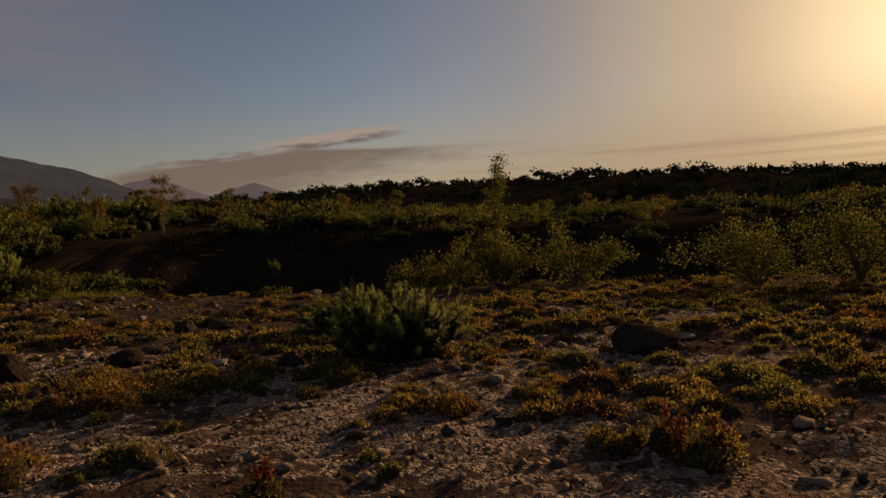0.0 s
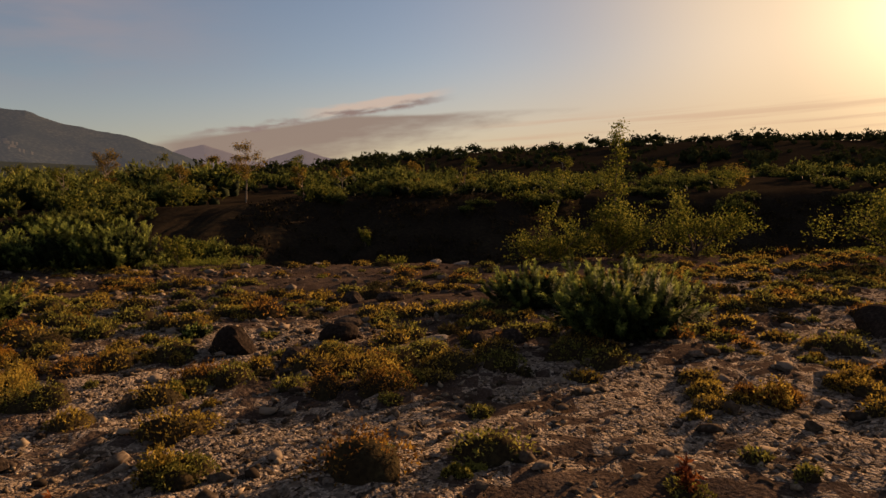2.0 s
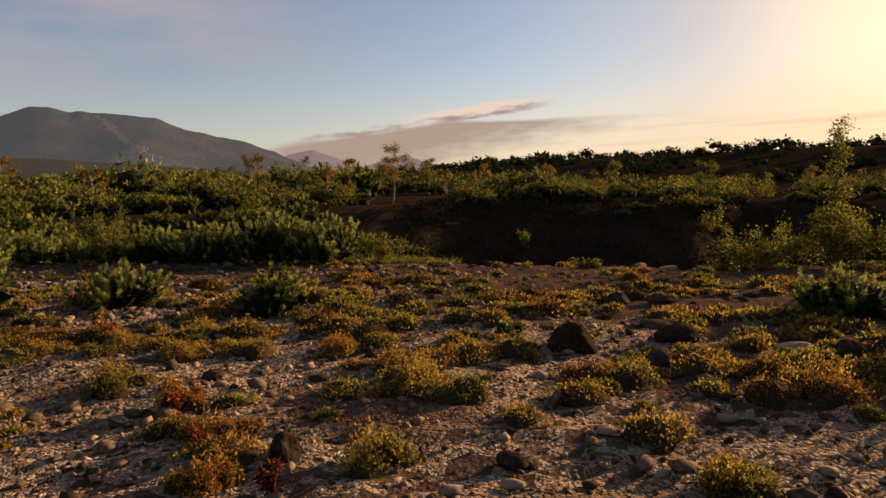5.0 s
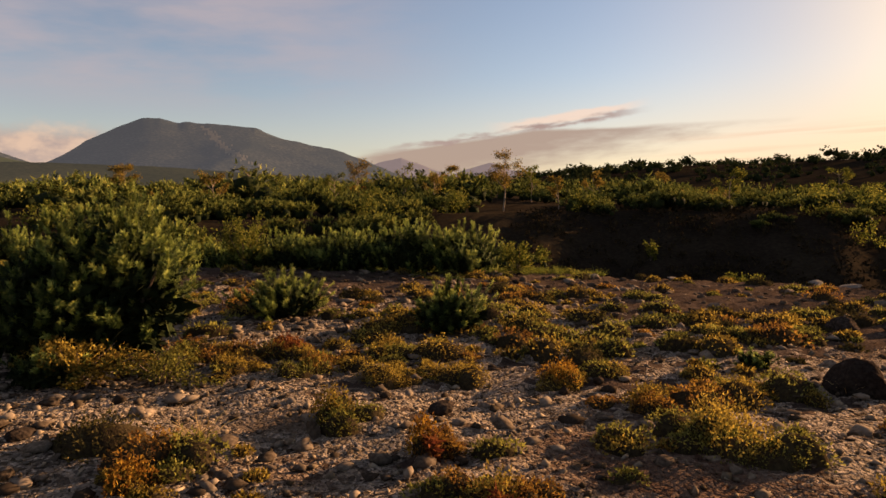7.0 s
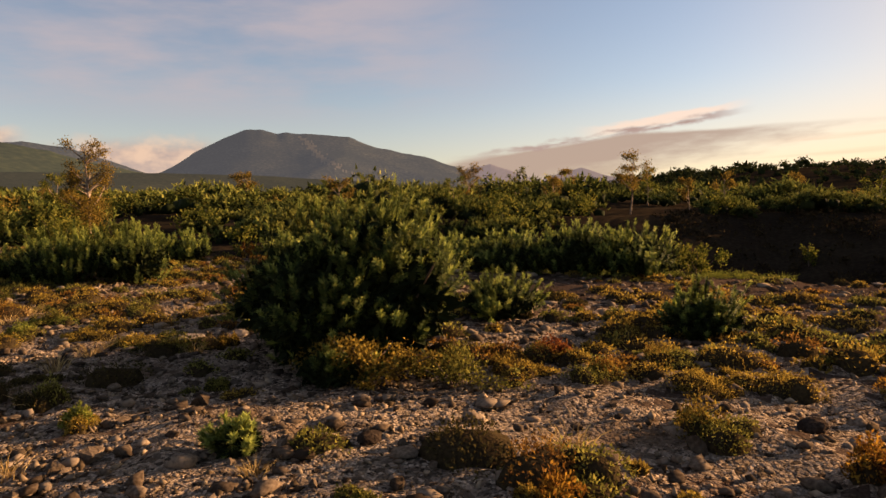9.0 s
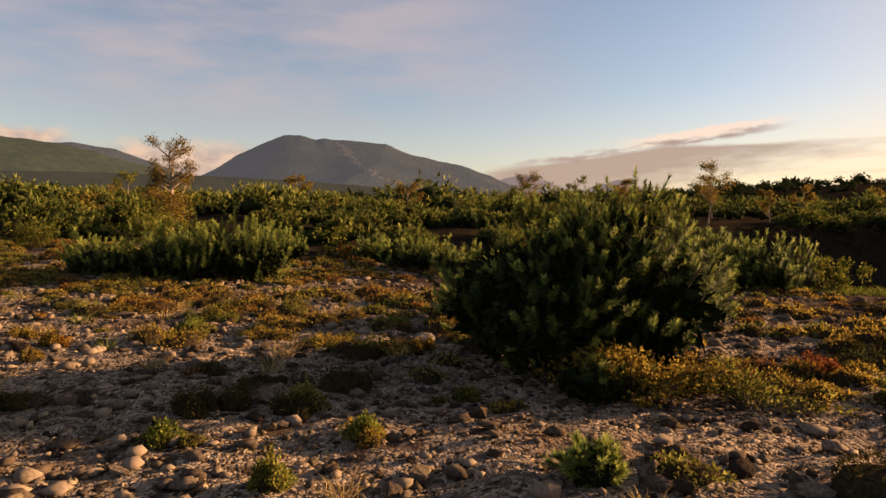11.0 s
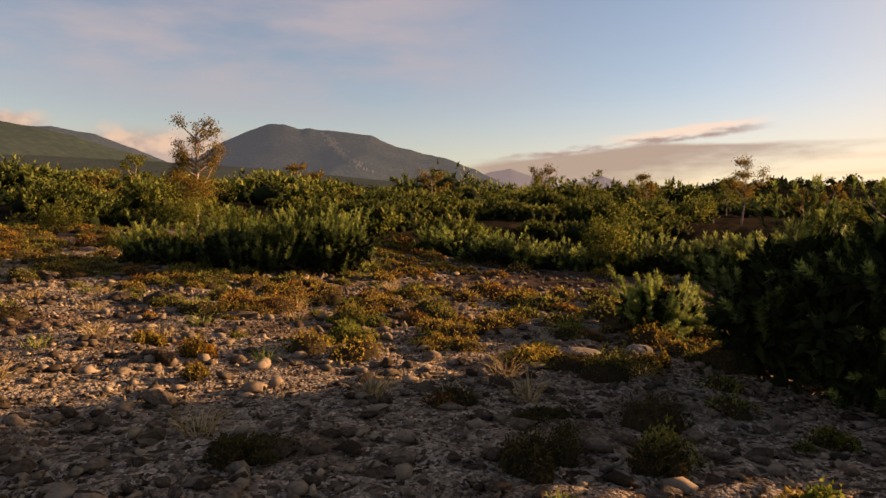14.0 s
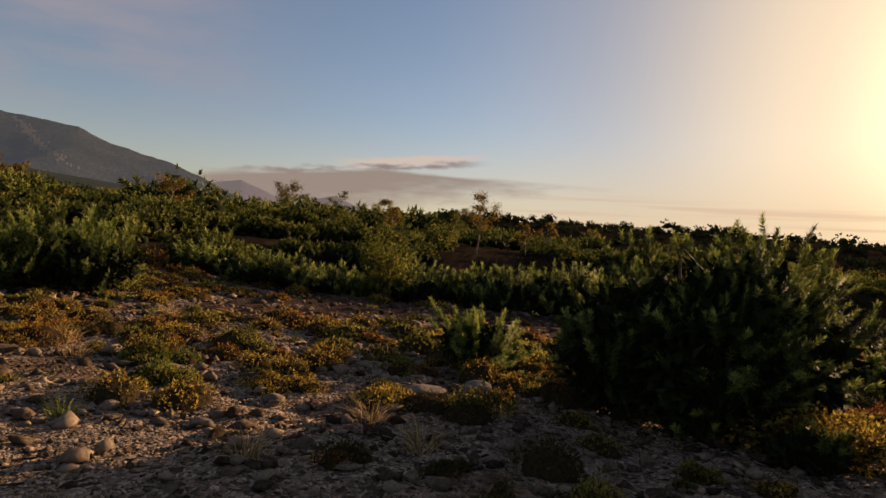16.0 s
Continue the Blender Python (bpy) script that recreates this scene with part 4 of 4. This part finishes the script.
# ---------------------------------------------------------------- stones
def stone_mesh(name, seed, mat, flat=0.7, level=2, facets=8):
    r = np.random.default_rng(seed)
    bm = bmesh.new()
    bmesh.ops.create_icosphere(bm, subdivisions=level, radius=0.5)
    cuts = [(unit(r.normal(0, 1, 3)), r.uniform(0.13, 0.33) if level < 3 else r.uniform(0.34, 0.46)) for _ in range(facets)]
    s = r.uniform(0.62, 1.3, 3)
    for v in bm.verts:
        p = np.array(v.co)
        for nrm, lim in cuts:
            over = p @ nrm - lim
            if over > 0:
                p = p - nrm * over
        p = p * s * np.array([1, 1, flat])
        w = noise.noise(Vector(p * 4) + Vector((seed, 0, 0))) * 0.06 + (noise.noise(Vector(p * 11) + Vector((seed, 3, 0))) * 0.10 if level > 2 else 0.0)
        v.co = Vector(p * (1 + w))
    me = bpy.data.meshes.new(name)
    bm.to_mesh(me)
    bm.free()
    me.materials.append(mat)
    me.polygons.foreach_set("use_smooth", np.zeros(len(me.polygons), bool))
    return me


STONES = [stone_mesh("stone", 100 + k, M_STONE, 0.55 + 0.05 * k, 1, 6) for k in range(7)]
DARK = [stone_mesh("lava_stone", 120 + k, M_LAVA, 0.7, 3) for k in range(3)]
MOUND = stone_mesh("lava_mound", 141, M_LAVA, 0.62, 3, 7)
PALES = [stone_mesh("pale_stone", 130 + k, M_PALE, 0.5, 3) for k in range(2)]
_r = np.random.default_rng(31)


def stone(x, y, wide, label, mesh, high=1.0, group="stones on the gravel flat", name="stone"):
    ob = tagged(new(name, mesh), label, "stone", group)
    ob.matrix_basis = pose(x, y, gz(x, y) + 0.12 * wide * high, _r.uniform(-8, 8), _r.uniform(-8, 8), _r.uniform(0, 360)) @ Matrix.Diagonal((wide, wide * _r.uniform(0.75, 1), wide * high, 1))
    return ob


for x, y, w, h in ((-5.14, 7.35, 0.62, 0.95), (-4.05, 7.85, 0.56, 0.8), (-4.3, 6.95, 0.48, 0.55), (-2.4, 7.6, 0.45, 0.8), (-2.0, 7.75, 0.4, 0.8), (-3.7, 6.6, 0.22, 0.9),
                   (-6.75, 3.95, 0.34, 0.9), (-5.35, 4.1, 0.25, 0.9), (-8.3, 5.6, 0.25, 0.8), (-4.2, 8.9, 0.5, 0.5), (-10.8, 4.0, 0.26, 0.8), (-3.95, 10.9, 0.6, 0.7), (-4.6, 11.0, 0.5, 0.7)):
    stone(x, y, w, "dark rough lava rock half sunk in gravel", DARK[int(_r.integers(3))], h, name="lava_rock")
stone(2.2, 7.85, 0.95, "large dark lava boulder on the flat", MOUND, 1.0, name="lava_boulder")
for x, y, w, h in ((-14.85, 5.98, 0.40, 0.8), (-14.4, 6.38, 0.34, 0.8), (-8.75, 16.75, 0.42, 0.9), (-6.96, 17.3, 0.28, 0.9), (-3.9, 17.9, 0.5, 0.7), (-3.2, 17.9, 0.45, 0.7), (3.0, 8.8, 0.3, 0.6), (-2.9, 7.7, 0.36, 0.8), (-10.15, 4.3, 0.12, 1)):
    stone(x, y, w, "pale rounded boulder bedded in gravel", PALES[int(_r.integers(2))], h, name="pale_boulder")
for x, y, w, h in ((-19.95, 5.4, 0.5, 0.9), (-19.5, 5.5, 0.3, 0.9), (-23.2, 5.9, 0.5, 0.8), (-21.9, 7.0, 0.5, 0.6), (-20.6, 5.3, 0.35, 1), (-18.6, 5.3, 0.6, 0.6), (-15.35, 2.7, 0.27, 0.7), (-16.0, 2.35, 0.22, 0.6),
                   (-14.75, 2.85, 0.22, 0.6), (-15.87, 5.0, 0.16, 1), (-15.6, 5.1, 0.24, 1), (-5.2, 5.3, 0.26, 1), (-3.8, 4.0, 0.2, 0.9), (-2.85, 4.7, 0.22, 0.9), (-10.55, 4.0, 0.14, 1), (-12.3, 3.1, 0.24, 1.2),
                   (-13.5, 3.3, 0.18, 0.8), (-15.9, 4.1, 0.2, 1.0), (-15.3, 4.0, 0.22, 0.9), (-17.6, 3.6, 0.5, 0.4), (-16.6, 2.9, 0.3, 0.6), (-12.5, 4.1, 0.2, 0.9), (-0.1, 4.7, 0.2, 0.9), (-0.5, 5.1, 0.22, 1.0), (0.3, 6.2, 0.2, 0.6),
                   (-9.6, 5.4, 0.17, 0.9), (-11.3, 5.05, 0.16, 1.0), (-12.7, 3.6, 0.22, 0.8), (-13.2, 4.2, 0.18, 0.8), (-18.0, 4.6, 0.2, 0.9)):
    stone(x, y, w, "weathered grey-brown stone bedded in gravel", STONES[int(_r.integers(7))], h)


def more_stones():
    n = 0
    while n < 285:
        x, y = _r.uniform(-24, 3), 2.2 + 11 * _r.uniform(0, 1) ** 1.7
        stony = 0.35 + 0.65 * float(sstep(-4, -12, x))
        if _r.uniform() > stony or y > rim_line(x) - 0.4 or math.hypot(x + 12.58, y - 5.88) < 1.0:
            continue
        stone(x, y, float(0.07 + 0.10 * _r.uniform() ** 2 + 0.008 * y), "small weathered stone on gravel", STONES[int(_r.integers(7))], float(_r.uniform(0.7, 1.1)), "small stones on the gravel flat")
        n += 1


more_stones()


def gravel():
    """Loose pebbles, far too many to count."""
    r = np.random.default_rng(77)
    n = 28000
    x = r.uniform(-25, 5, n)
    y = 1.5 + 9 * r.uniform(0, 1, n) ** 2.3
    keep = y < rim_line(x) - 0.2
    x, y = x[keep], y[keep]
    n = len(x)
    s = (0.008 + 0.026 * r.uniform(0, 1, n) ** 3.5) * (0.75 + 0.08 * y)
    chip = np.array([(1, 0, 0), (0, 1, 0), (-1, 0, 0), (0, -1, 0), (0, 0, 1), (0, 0, -1)], float)
    faces = np.array([(0, 1, 4), (1, 2, 4), (2, 3, 4), (3, 0, 4), (1, 0, 5), (2, 1, 5), (3, 2, 5), (0, 3, 5)])
    v = (chip[None] + r.uniform(-0.45, 0.45, (n, 6, 3))) * (s[:, None, None] * r.uniform(0.65, 1.35, (n, 1, 3)) * np.array([1.1, 1.1, 0.8]))
    a = r.uniform(0, 6.28, n)[:, None]
    v = np.stack([v[..., 0] * np.cos(a) - v[..., 1] * np.sin(a), v[..., 0] * np.sin(a) + v[..., 1] * np.cos(a), v[..., 2] + v[..., 0] * r.normal(0, 0.3, (n, 1))], -1)
    v += np.stack([x, y, ground_z(x, y) + bumps(x, y) + s * 0.2], -1)[:, None]
    f = (faces[None] + 6 * np.arange(n)[:, None, None]).reshape(-1, 3)
    tagged(new("gravel", mesh_np("gravel", v.reshape(-1, 3), f, M_GRIT)), "loose grey-brown pebbles on the flat", "gravel", kind="stuff")


gravel()


def rubble():
    """Fist-sized stones strewn over the barest stretch, too many to count."""
    r = np.random.default_rng(78)
    n = 13000
    x, y = r.uniform(-26, 5, n), 1.7 + 15 * r.uniform(0, 1, n) ** 1.7
    keep = (r.uniform(0, 1, n) < 0.40 + 0.60 * (1 - sstep(-11, -4, x))) & (y < rim_line(x) - 0.1)
    x, y = x[keep], y[keep]
    n = len(x)
    s = (0.015 + 0.062 * r.uniform(0, 1, n) ** 2.6) * (0.85 + 0.045 * y)
    g = (1 + 5 ** 0.5) / 2
    ico = unit(np.array([(-1, g, 0), (1, g, 0), (-1, -g, 0), (1, -g, 0), (0, -1, g), (0, 1, g), (0, -1, -g), (0, 1, -g), (g, 0, -1), (g, 0, 1), (-g, 0, -1), (-g, 0, 1)], float))
    faces = np.array([(0, 11, 5), (0, 5, 1), (0, 1, 7), (0, 7, 10), (0, 10, 11), (1, 5, 9), (5, 11, 4), (11, 10, 2), (10, 7, 6), (7, 1, 8), (3, 9, 4), (3, 4, 2), (3, 2, 6), (3, 6, 8), (3, 8, 9),
                      (4, 9, 5), (2, 4, 11), (6, 2, 10), (8, 6, 7), (9, 8, 1)])
    v = ico[None] * r.uniform(0.45, 1.3, (n, 12, 1)) * (s[:, None, None] * r.uniform(0.65, 1.35, (n, 1, 3)) * np.array([1.1, 1.1, 0.55]))
    v += np.stack([x, y, ground_z(x, y) + bumps(x, y) + s * 0.3], -1)[:, None]
    f = (faces[None] + 12 * np.arange(n)[:, None, None]).reshape(-1, 3)
    tagged(new("rubble", mesh_np("rubble", v.reshape(-1, 3), f, M_RUBBLE)), "fist-sized brown stones strewn on the flat", "stones", kind="stuff")


rubble()


# ---------------------------------------------------------------- heath
def mat_points(r, n, wide, high):
    """Points through a low uneven cushion."""
    a, c = r.uniform(0, 2 * np.pi, n), np.sqrt(r.uniform(0, 1, n))
    lob = 1 + 0.25 * np.sin(2 * a + r.uniform(0, 6)) + 0.2 * np.sin(3 * a + r.uniform(0, 6))
    x, y = np.cos(a) * c * wide * 0.5 * lob, np.sin(a) * c * wide * 0.5 * lob
    z = high * np.sqrt(np.maximum(0.04, 1 - c ** 2)) * (0.78 + 0.22 * np.sin(x * 19 / wide + 1) * np.sin(y * 17 / wide)) * np.where(r.uniform(0, 1, n) < 0.75, r.uniform(0.75, 1.22, n), r.uniform(0.1, 0.75, n))
    return np.stack([x, y, z], -1)


def cushion(r, x, y, wide, high):
    """The filler body of a heath cushion, dark to stand for shade under its leaves: a low uneven dome that follows the
    ground.
    """
    k, rings = 9, (1.0, 0.8, 0.45)
    a = np.linspace(0, 2 * np.pi, k, endpoint=False) + r.uniform(0, 1)
    lob = 1 + 0.2 * np.sin(2 * a + r.uniform(0, 6)) + r.uniform(-0.12, 0.12, k)
    pts = []
    for c in rings:
        px, py = x + np.cos(a) * c * wide * 0.46 * lob, y + np.sin(a) * c * wide * 0.46 * lob
        z = (-0.03 if c == 1.0 else high * 0.72 * math.sqrt(1 - c * c) * r.uniform(0.75, 1.1, k))
        pts.append(np.stack([px, py, ground_z(px, py) + bumps(px, py) + z], -1))
    top = np.array([[x, y, float(ground_z(x, y) + bumps(np.float64(x), np.float64(y))) + high * 0.72]])
    f = []
    for q in range(2):
        for m in range(k):
            n = (m + 1) % k
            f += [(q * k + m, q * k + n, q * k + k + n), (q * k + m, q * k + k + n, q * k + k + m)]
    f += [(2 * k + m, 2 * k + (m + 1) % k, 3 * k) for m in range(k)]
    return np.concatenate(pts + [top]), np.array(f)


def clump(x, y, wide, high, mat, label, seed, count=900, leaf=0.024, name="heath_clump", extra=None):
    r = np.random.default_rng(seed)
    ob = thing(name, (x, y, gz(x, y) - 0.01), label, "heath plant", "heath clumps on the flat")
    pts = []
    for j in range(5):
        w, g = wide * r.uniform(0.32, 0.62), high * r.uniform(0.35, 0.78)
        ox, oy = (0, 0) if j == 0 else r.normal(0, 0.27 * wide, 2)
        q = mat_points(r, count // 4, w, g) + [ox, oy, 0]
        q[:, 2] += ground_z(x + q[:, 0], y + q[:, 1]) + bumps(x + q[:, 0], y + q[:, 1]) - gz(x, y) + 0.01
        pts.append(q)
        cv, cf = cushion(r, x + ox, y + oy, w, g)
        part("cushion", mesh_np("clump_cushion", cv - [x, y, gz(x, y) - 0.01], cf, M_HEATH_SHADE), ob)
    p = np.concatenate(pts)
    count = len(p)
    v, f = leaves(p, unit(p * [1, 1, 0.6] + [0, 0, 0.4 * wide]), leaf, leaf * 0.5, r, 0.7)
    part("foliage", mesh_np("clump_foliage", v, f, mat), ob)
    k = 7
    tw = [tube(np.array([[0, 0, 0], q * [0.5, 0.5, 0.6], q]), [0.006, 0.004, 0.002], 4) for q in p[r.choice(count, k)]]
    v, f = join(tw)
    tagged(part("twig_growth", mesh_np("clump_twigs", v, f, M_BARK), ob), kind="stuff")
    if extra:
        q = mat_points(r, count // 4, wide * 0.6, high * 1.1)
        v, f = leaves(q, unit(q + [0, 0, 0.4]), leaf * 1.3, leaf * 0.7, r, 0.6)
        tagged(part("autumn_tip_growth", mesh_np("clump_tips", v, f, extra), ob), kind="stuff")
    return ob


CLUMPS = ((-3.2, 5.85, 0.75, 0.36, M_RUST, M_OCHRE), (-6.35, 5.6, 0.62, 0.27, M_OLIVE, M_OCHRE), (-4.2, 4.0, 0.42, 0.2, M_OLIVE, M_OCHRE), (-6.2, 3.95, 0.5, 0.26, M_OLIVE, M_OCHRE), (0.74, 5.85, 0.46, 0.18, M_OCHRE, None),
          (-0.5, 5.6, 0.6, 0.16, M_OCHRE, None), (-0.1, 5.3, 0.5, 0.2, M_RUST, M_OCHRE), (1.5, 4.0, 0.6, 0.3, M_OLIVE, M_OCHRE), (1.0, 4.3, 0.35, 0.16, M_OCHRE, None), (-15.5, 2.45, 0.48, 0.2, M_DARKH, None),
          (-14.15, 3.2, 0.46, 0.24, M_DARKH, None), (-14.35, 5.45, 0.85, 0.24, M_DARKH, M_OLIVE), (-14.22, 5.95, 0.26, 0.2, M_OCHRE, None), (-13.6, 6.4, 0.5, 0.12, M_OCHRE, None), (-8.95, 5.05, 0.5, 0.26, M_OLIVE, M_OCHRE), (-8.05, 4.65, 0.34, 0.26, M_RUST, M_ORANGE),
          (-6.2, 5.3, 0.7, 0.32, M_OLIVE, M_OCHRE), (-10.5, 6.0, 0.5, 0.26, M_OCHRE, None), (-9.9, 6.35, 0.5, 0.2, M_OLIVE, M_RUST), (-10.6, 6.9, 0.55, 0.22, M_RUST, M_RED), (-9.1, 6.3, 0.7, 0.2, M_OCHRE, None),
          (-12.9, 4.6, 0.3, 0.12, M_OLIVE, None), (-16.9, 5.2, 0.6, 0.16, M_OLIVE, M_GRASS), (-17.5, 3.9, 0.28, 0.2, M_ORANGE, M_OCHRE), (-16.9, 3.4, 0.26, 0.18, M_OCHRE, None), (-18.2, 4.0, 0.3, 0.16, M_OCHRE, None),
          (-16.1, 5.5, 0.7, 0.16, M_OCHRE, None), (-15.1, 5.5, 0.7, 0.14, M_OLIVE, M_OCHRE), (-17.4, 5.9, 0.5, 0.2, M_GRASS, M_OLIVE), (-14.4, 4.0, 0.3, 0.1, M_DARKH, None), (-13.6, 3.6, 0.45, 0.2, M_DARKH, M_OLIVE),
          (-4.9, 5.6, 0.22, 0.14, M_GRASS, M_OLIVE), (-2.4, 4.0, 0.2, 0.1, M_OLIVE, None), (-7.4, 4.1, 0.5, 0.2, M_RUST, M_OCHRE), (-9.4, 3.6, 0.4, 0.2, M_OCHRE, M_ORANGE), (-7.0, 3.5, 0.5, 0.2, M_OCHRE, M_ORANGE),
          (-12.9, 3.4, 0.3, 0.16, M_OCHRE, M_GRASS), (-13.8, 2.6, 0.3, 0.14, M_OLIVE, M_GRASS), (-12.8, 2.5, 0.26, 0.2, M_GRASS, M_OLIVE), (-10.3, 3.2, 0.3, 0.14, M_OLIVE, None), (-8.6, 6.6, 0.8, 0.22, M_OCHRE, None),
          (-11.2, 6.0, 0.6, 0.25, M_OCHRE, M_OLIVE), (-7.6, 6.9, 0.7, 0.18, M_OCHRE, M_ORANGE), (-9.6, 7.4, 0.6, 0.2, M_OLIVE, M_OCHRE), (-6.8, 6.3, 0.6, 0.18, M_RUST, M_OCHRE), (-5.9, 7.0, 0.5, 0.2, M_OCHRE, None))
NAMES = {"ochre_heath": "ochre", "olive_heath": "olive-green", "rust_heath": "rust-brown", "dark_heath": "dark brown", "green_grass": "bright green", "orange_leaves": "orange"}
TIPS = {"ochre_heath": "golden", "olive_heath": "olive", "rust_heath": "rusty", "green_grass": "green", "orange_leaves": "orange", "red_leaves": "red"}
for k, (x, y, w, h, m, e) in enumerate(CLUMPS):
    text = NAMES[m.name] + " heath cushion " + ("with " + TIPS[e.name] + " tips on gravel" if e else "growing on bare gravel")
    clump(x, y, w, h, m, text, 300 + k, int(900 + 2000 * w), 0.021, extra=e)


def red_plant(x, y, h, seed):
    r = np.random.default_rng(seed)
    ob = thing("fireweed", (x, y, gz(x, y) - 0.01), "upright plant with red autumn leaves", "wild plant", "red autumn plants")
    for k in range(6):
        a, hh = r.uniform(0, 6.28), h * r.uniform(0.6, 1)
        end = np.array([np.cos(a) * 0.3 * hh, np.sin(a) * 0.3 * hh, hh])
        v, f = tube(np.array([[0, 0, 0], end * [0.4, 0.4, 0.55], end]), [0.005, 0.004, 0.002], 4)
        stem = part("stem", mesh_np("red_stem", v, f, M_RED), ob)
        u = r.uniform(0.15, 1, 26)
        v, f = leaves(end * u[:, None], np.repeat([[0, 0, 0.3]], 26, 0), 0.06, 0.018, r, 1.0)
        part("leaves", mesh_np("red_leaves", v, f, M_RED), stem)


for k, (x, y, h) in enumerate(((1.35, 4.05, 0.36), (1.6, 4.0, 0.3), (-1.15, 3.75, 0.2), (-6.6, 3.5, 0.2), (-4.5, 3.4, 0.18), (-7.95, 4.55, 0.2), (-10.45, 6.8, 0.24), (-7.3, 3.9, 0.2))):
    red_plant(x, y, h, 400 + k)


def tuft(x, y, h, n, mat, label, seed, wide=0.1):
    r = np.random.default_rng(seed)
    a, c = r.uniform(0, 6.28, n), r.uniform(0, wide, n)
    b = np.stack([np.cos(a) * c, np.sin(a) * c, np.zeros(n)], -1)
    d = unit(np.stack([np.cos(a) * 0.5, np.sin(a) * 0.5, np.ones(n)], -1) + r.normal(0, 0.25, (n, 3)))
    side = unit(np.cross(d, r.normal(0, 1, (n, 3)))) * 0.0025
    L = (h * r.uniform(0.5, 1.1, n))[:, None]
    m = b + d * L * 0.55
    tip = b + d * L + np.stack([np.cos(a), np.sin(a), -0.5 * np.ones(n)], -1) * L * 0.22
    v = np.stack([b - side, b + side, m + side, m - side, tip], 1).reshape(-1, 3)
    i = np.arange(n)[:, None] * 5
    f = np.concatenate([i + [0, 1, 2], i + [0, 2, 3], i + [3, 2, 4]])
    ob = tagged(new("grass_tuft", mesh_np("grass_tuft", v, f, mat)), label, "grass", "grass tufts on the flat")
    ob.location = (x, y, gz(x, y) - 0.005)
    return ob


for k in range(46):
    x, y = _r.uniform(-23, 1), 2.4 + 7 * _r.uniform() ** 1.3
    if k % 4:
        x = _r.uniform(-23, -11)
    green = _r.uniform() < 0.3
    tuft(x, y, _r.uniform(0.12, 0.26), 60, M_GRASS if green else M_STRAW, "small green grass tuft in gravel" if green else "dry straw-coloured grass tuft in gravel", 500 + k)


def blades(centres, out, length, width, r, spread=0.6):
    """One small pointed leaf per centre."""
    n = len(centres)
    d = unit(out + r.normal(0, spread, (n, 3)))
    side = unit(np.cross(d, r.normal(0, 1, (n, 3)))) * (width * r.uniform(0.35, 0.65, n))[:, None]
    v = np.stack([centres - side, centres + side, centres + d * (length * r.uniform(0.65, 1.35, n))[:, None]], 1).reshape(-1, 3)
    return v, np.arange(3 * n).reshape(-1, 3)


def heath_carpet():
    """The low cushions that cover the flat between the stones, too many to count."""
    r = np.random.default_rng(91)
    sets = {"ochre": (M_OCHRE, []), "olive": (M_OLIVE, []), "rust": (M_RUST, []), "dark": (M_DARKH, [])}
    bodies = []
    n = 0
    while n < 2350:
        x, y = r.uniform(-38, 12), r.uniform(3.6, 22)
        if y > rim_line(np.float64(x)) + 0.3 or math.hypot(x + 12.58, y - 5.88) < 0.95:
            continue
        field = math.sin(x * 0.9 + 1.2 * math.sin(y * 0.7)) * math.sin(y * 1.3 + 0.8 * math.sin(x * 0.8))
        bare = 0.15 + 0.85 * float(sstep(4.6, 6.6, y + 0.5 * math.sin(x * 0.8)))
        if x < -12.5:
            bare *= 0.5 + 0.5 * float(sstep(3.8, 4.8, y))
        rim = float(rim_line(np.float64(x)))
        thin = 1 - 0.78 * float(sstep(rim - 6.5, rim - 3.2, y)) if x > -19 else 1.0
        if r.uniform() > bare * thin * (0.5 + 0.5 * field):
            continue
        kind = r.choice(["ochre", "olive", "rust", "dark"], p=[0.36, 0.40, 0.14, 0.10])
        wide = 0.14 + 0.46 * r.uniform() ** 1.5
        high = wide * r.uniform(0.24, 0.42)
        k = int(480 * wide / 0.5 * (1.1 if y < 7.5 else 0.5))
        bodies.append(cushion(r, x, y, wide, high))
        p = mat_points(r, k, wide, high)
        out = unit(p * [1, 1, 0.6] + [0, 0, 0.4 * wide])
        px, py = p[:, 0] + x, p[:, 1] + y
        q = np.stack([px, py, p[:, 2] + ground_z(px, py) + bumps(px, py)], -1)
        sets[kind][1].append(blades(q, out, 0.026 if y < 7.5 else 0.040, 0.017 if y < 7.5 else 0.028, r))
        n += 1
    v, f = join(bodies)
    tagged(new("heath_mat", mesh_np("heath_mat", v, f, M_HEATH_SHADE)), "dark filler under the heath cushions, coloured for shade", "heath", kind="stuff")
    words = {"ochre": "carpet of ochre heath cushions between stones", "olive": "carpet of olive heath cushions between stones", "rust": "rust-brown heath cushions between stones", "dark": "dark withered heath between stones"}
    for kind, (mat, made) in sets.items():
        v, f = join(made)
        tagged(new("heath_carpet", mesh_np("heath_" + kind, v, f, mat)), words[kind], "heath", kind="stuff")


heath_carpet()


# bright grass along the rim
for k in range(60):
    u = k / 59
    x = 2.5 + 9 * _r.uniform() if k % 3 else -11.2 + 2.6 * _r.uniform()
    y = float(rim_line(np.float64(x))) - _r.uniform(0.0, 0.7)
    tuft(x, y, _r.uniform(0.16, 0.32), 70, M_GRASS, "bright backlit grass tuft on the rim", 700 + k, 0.22)
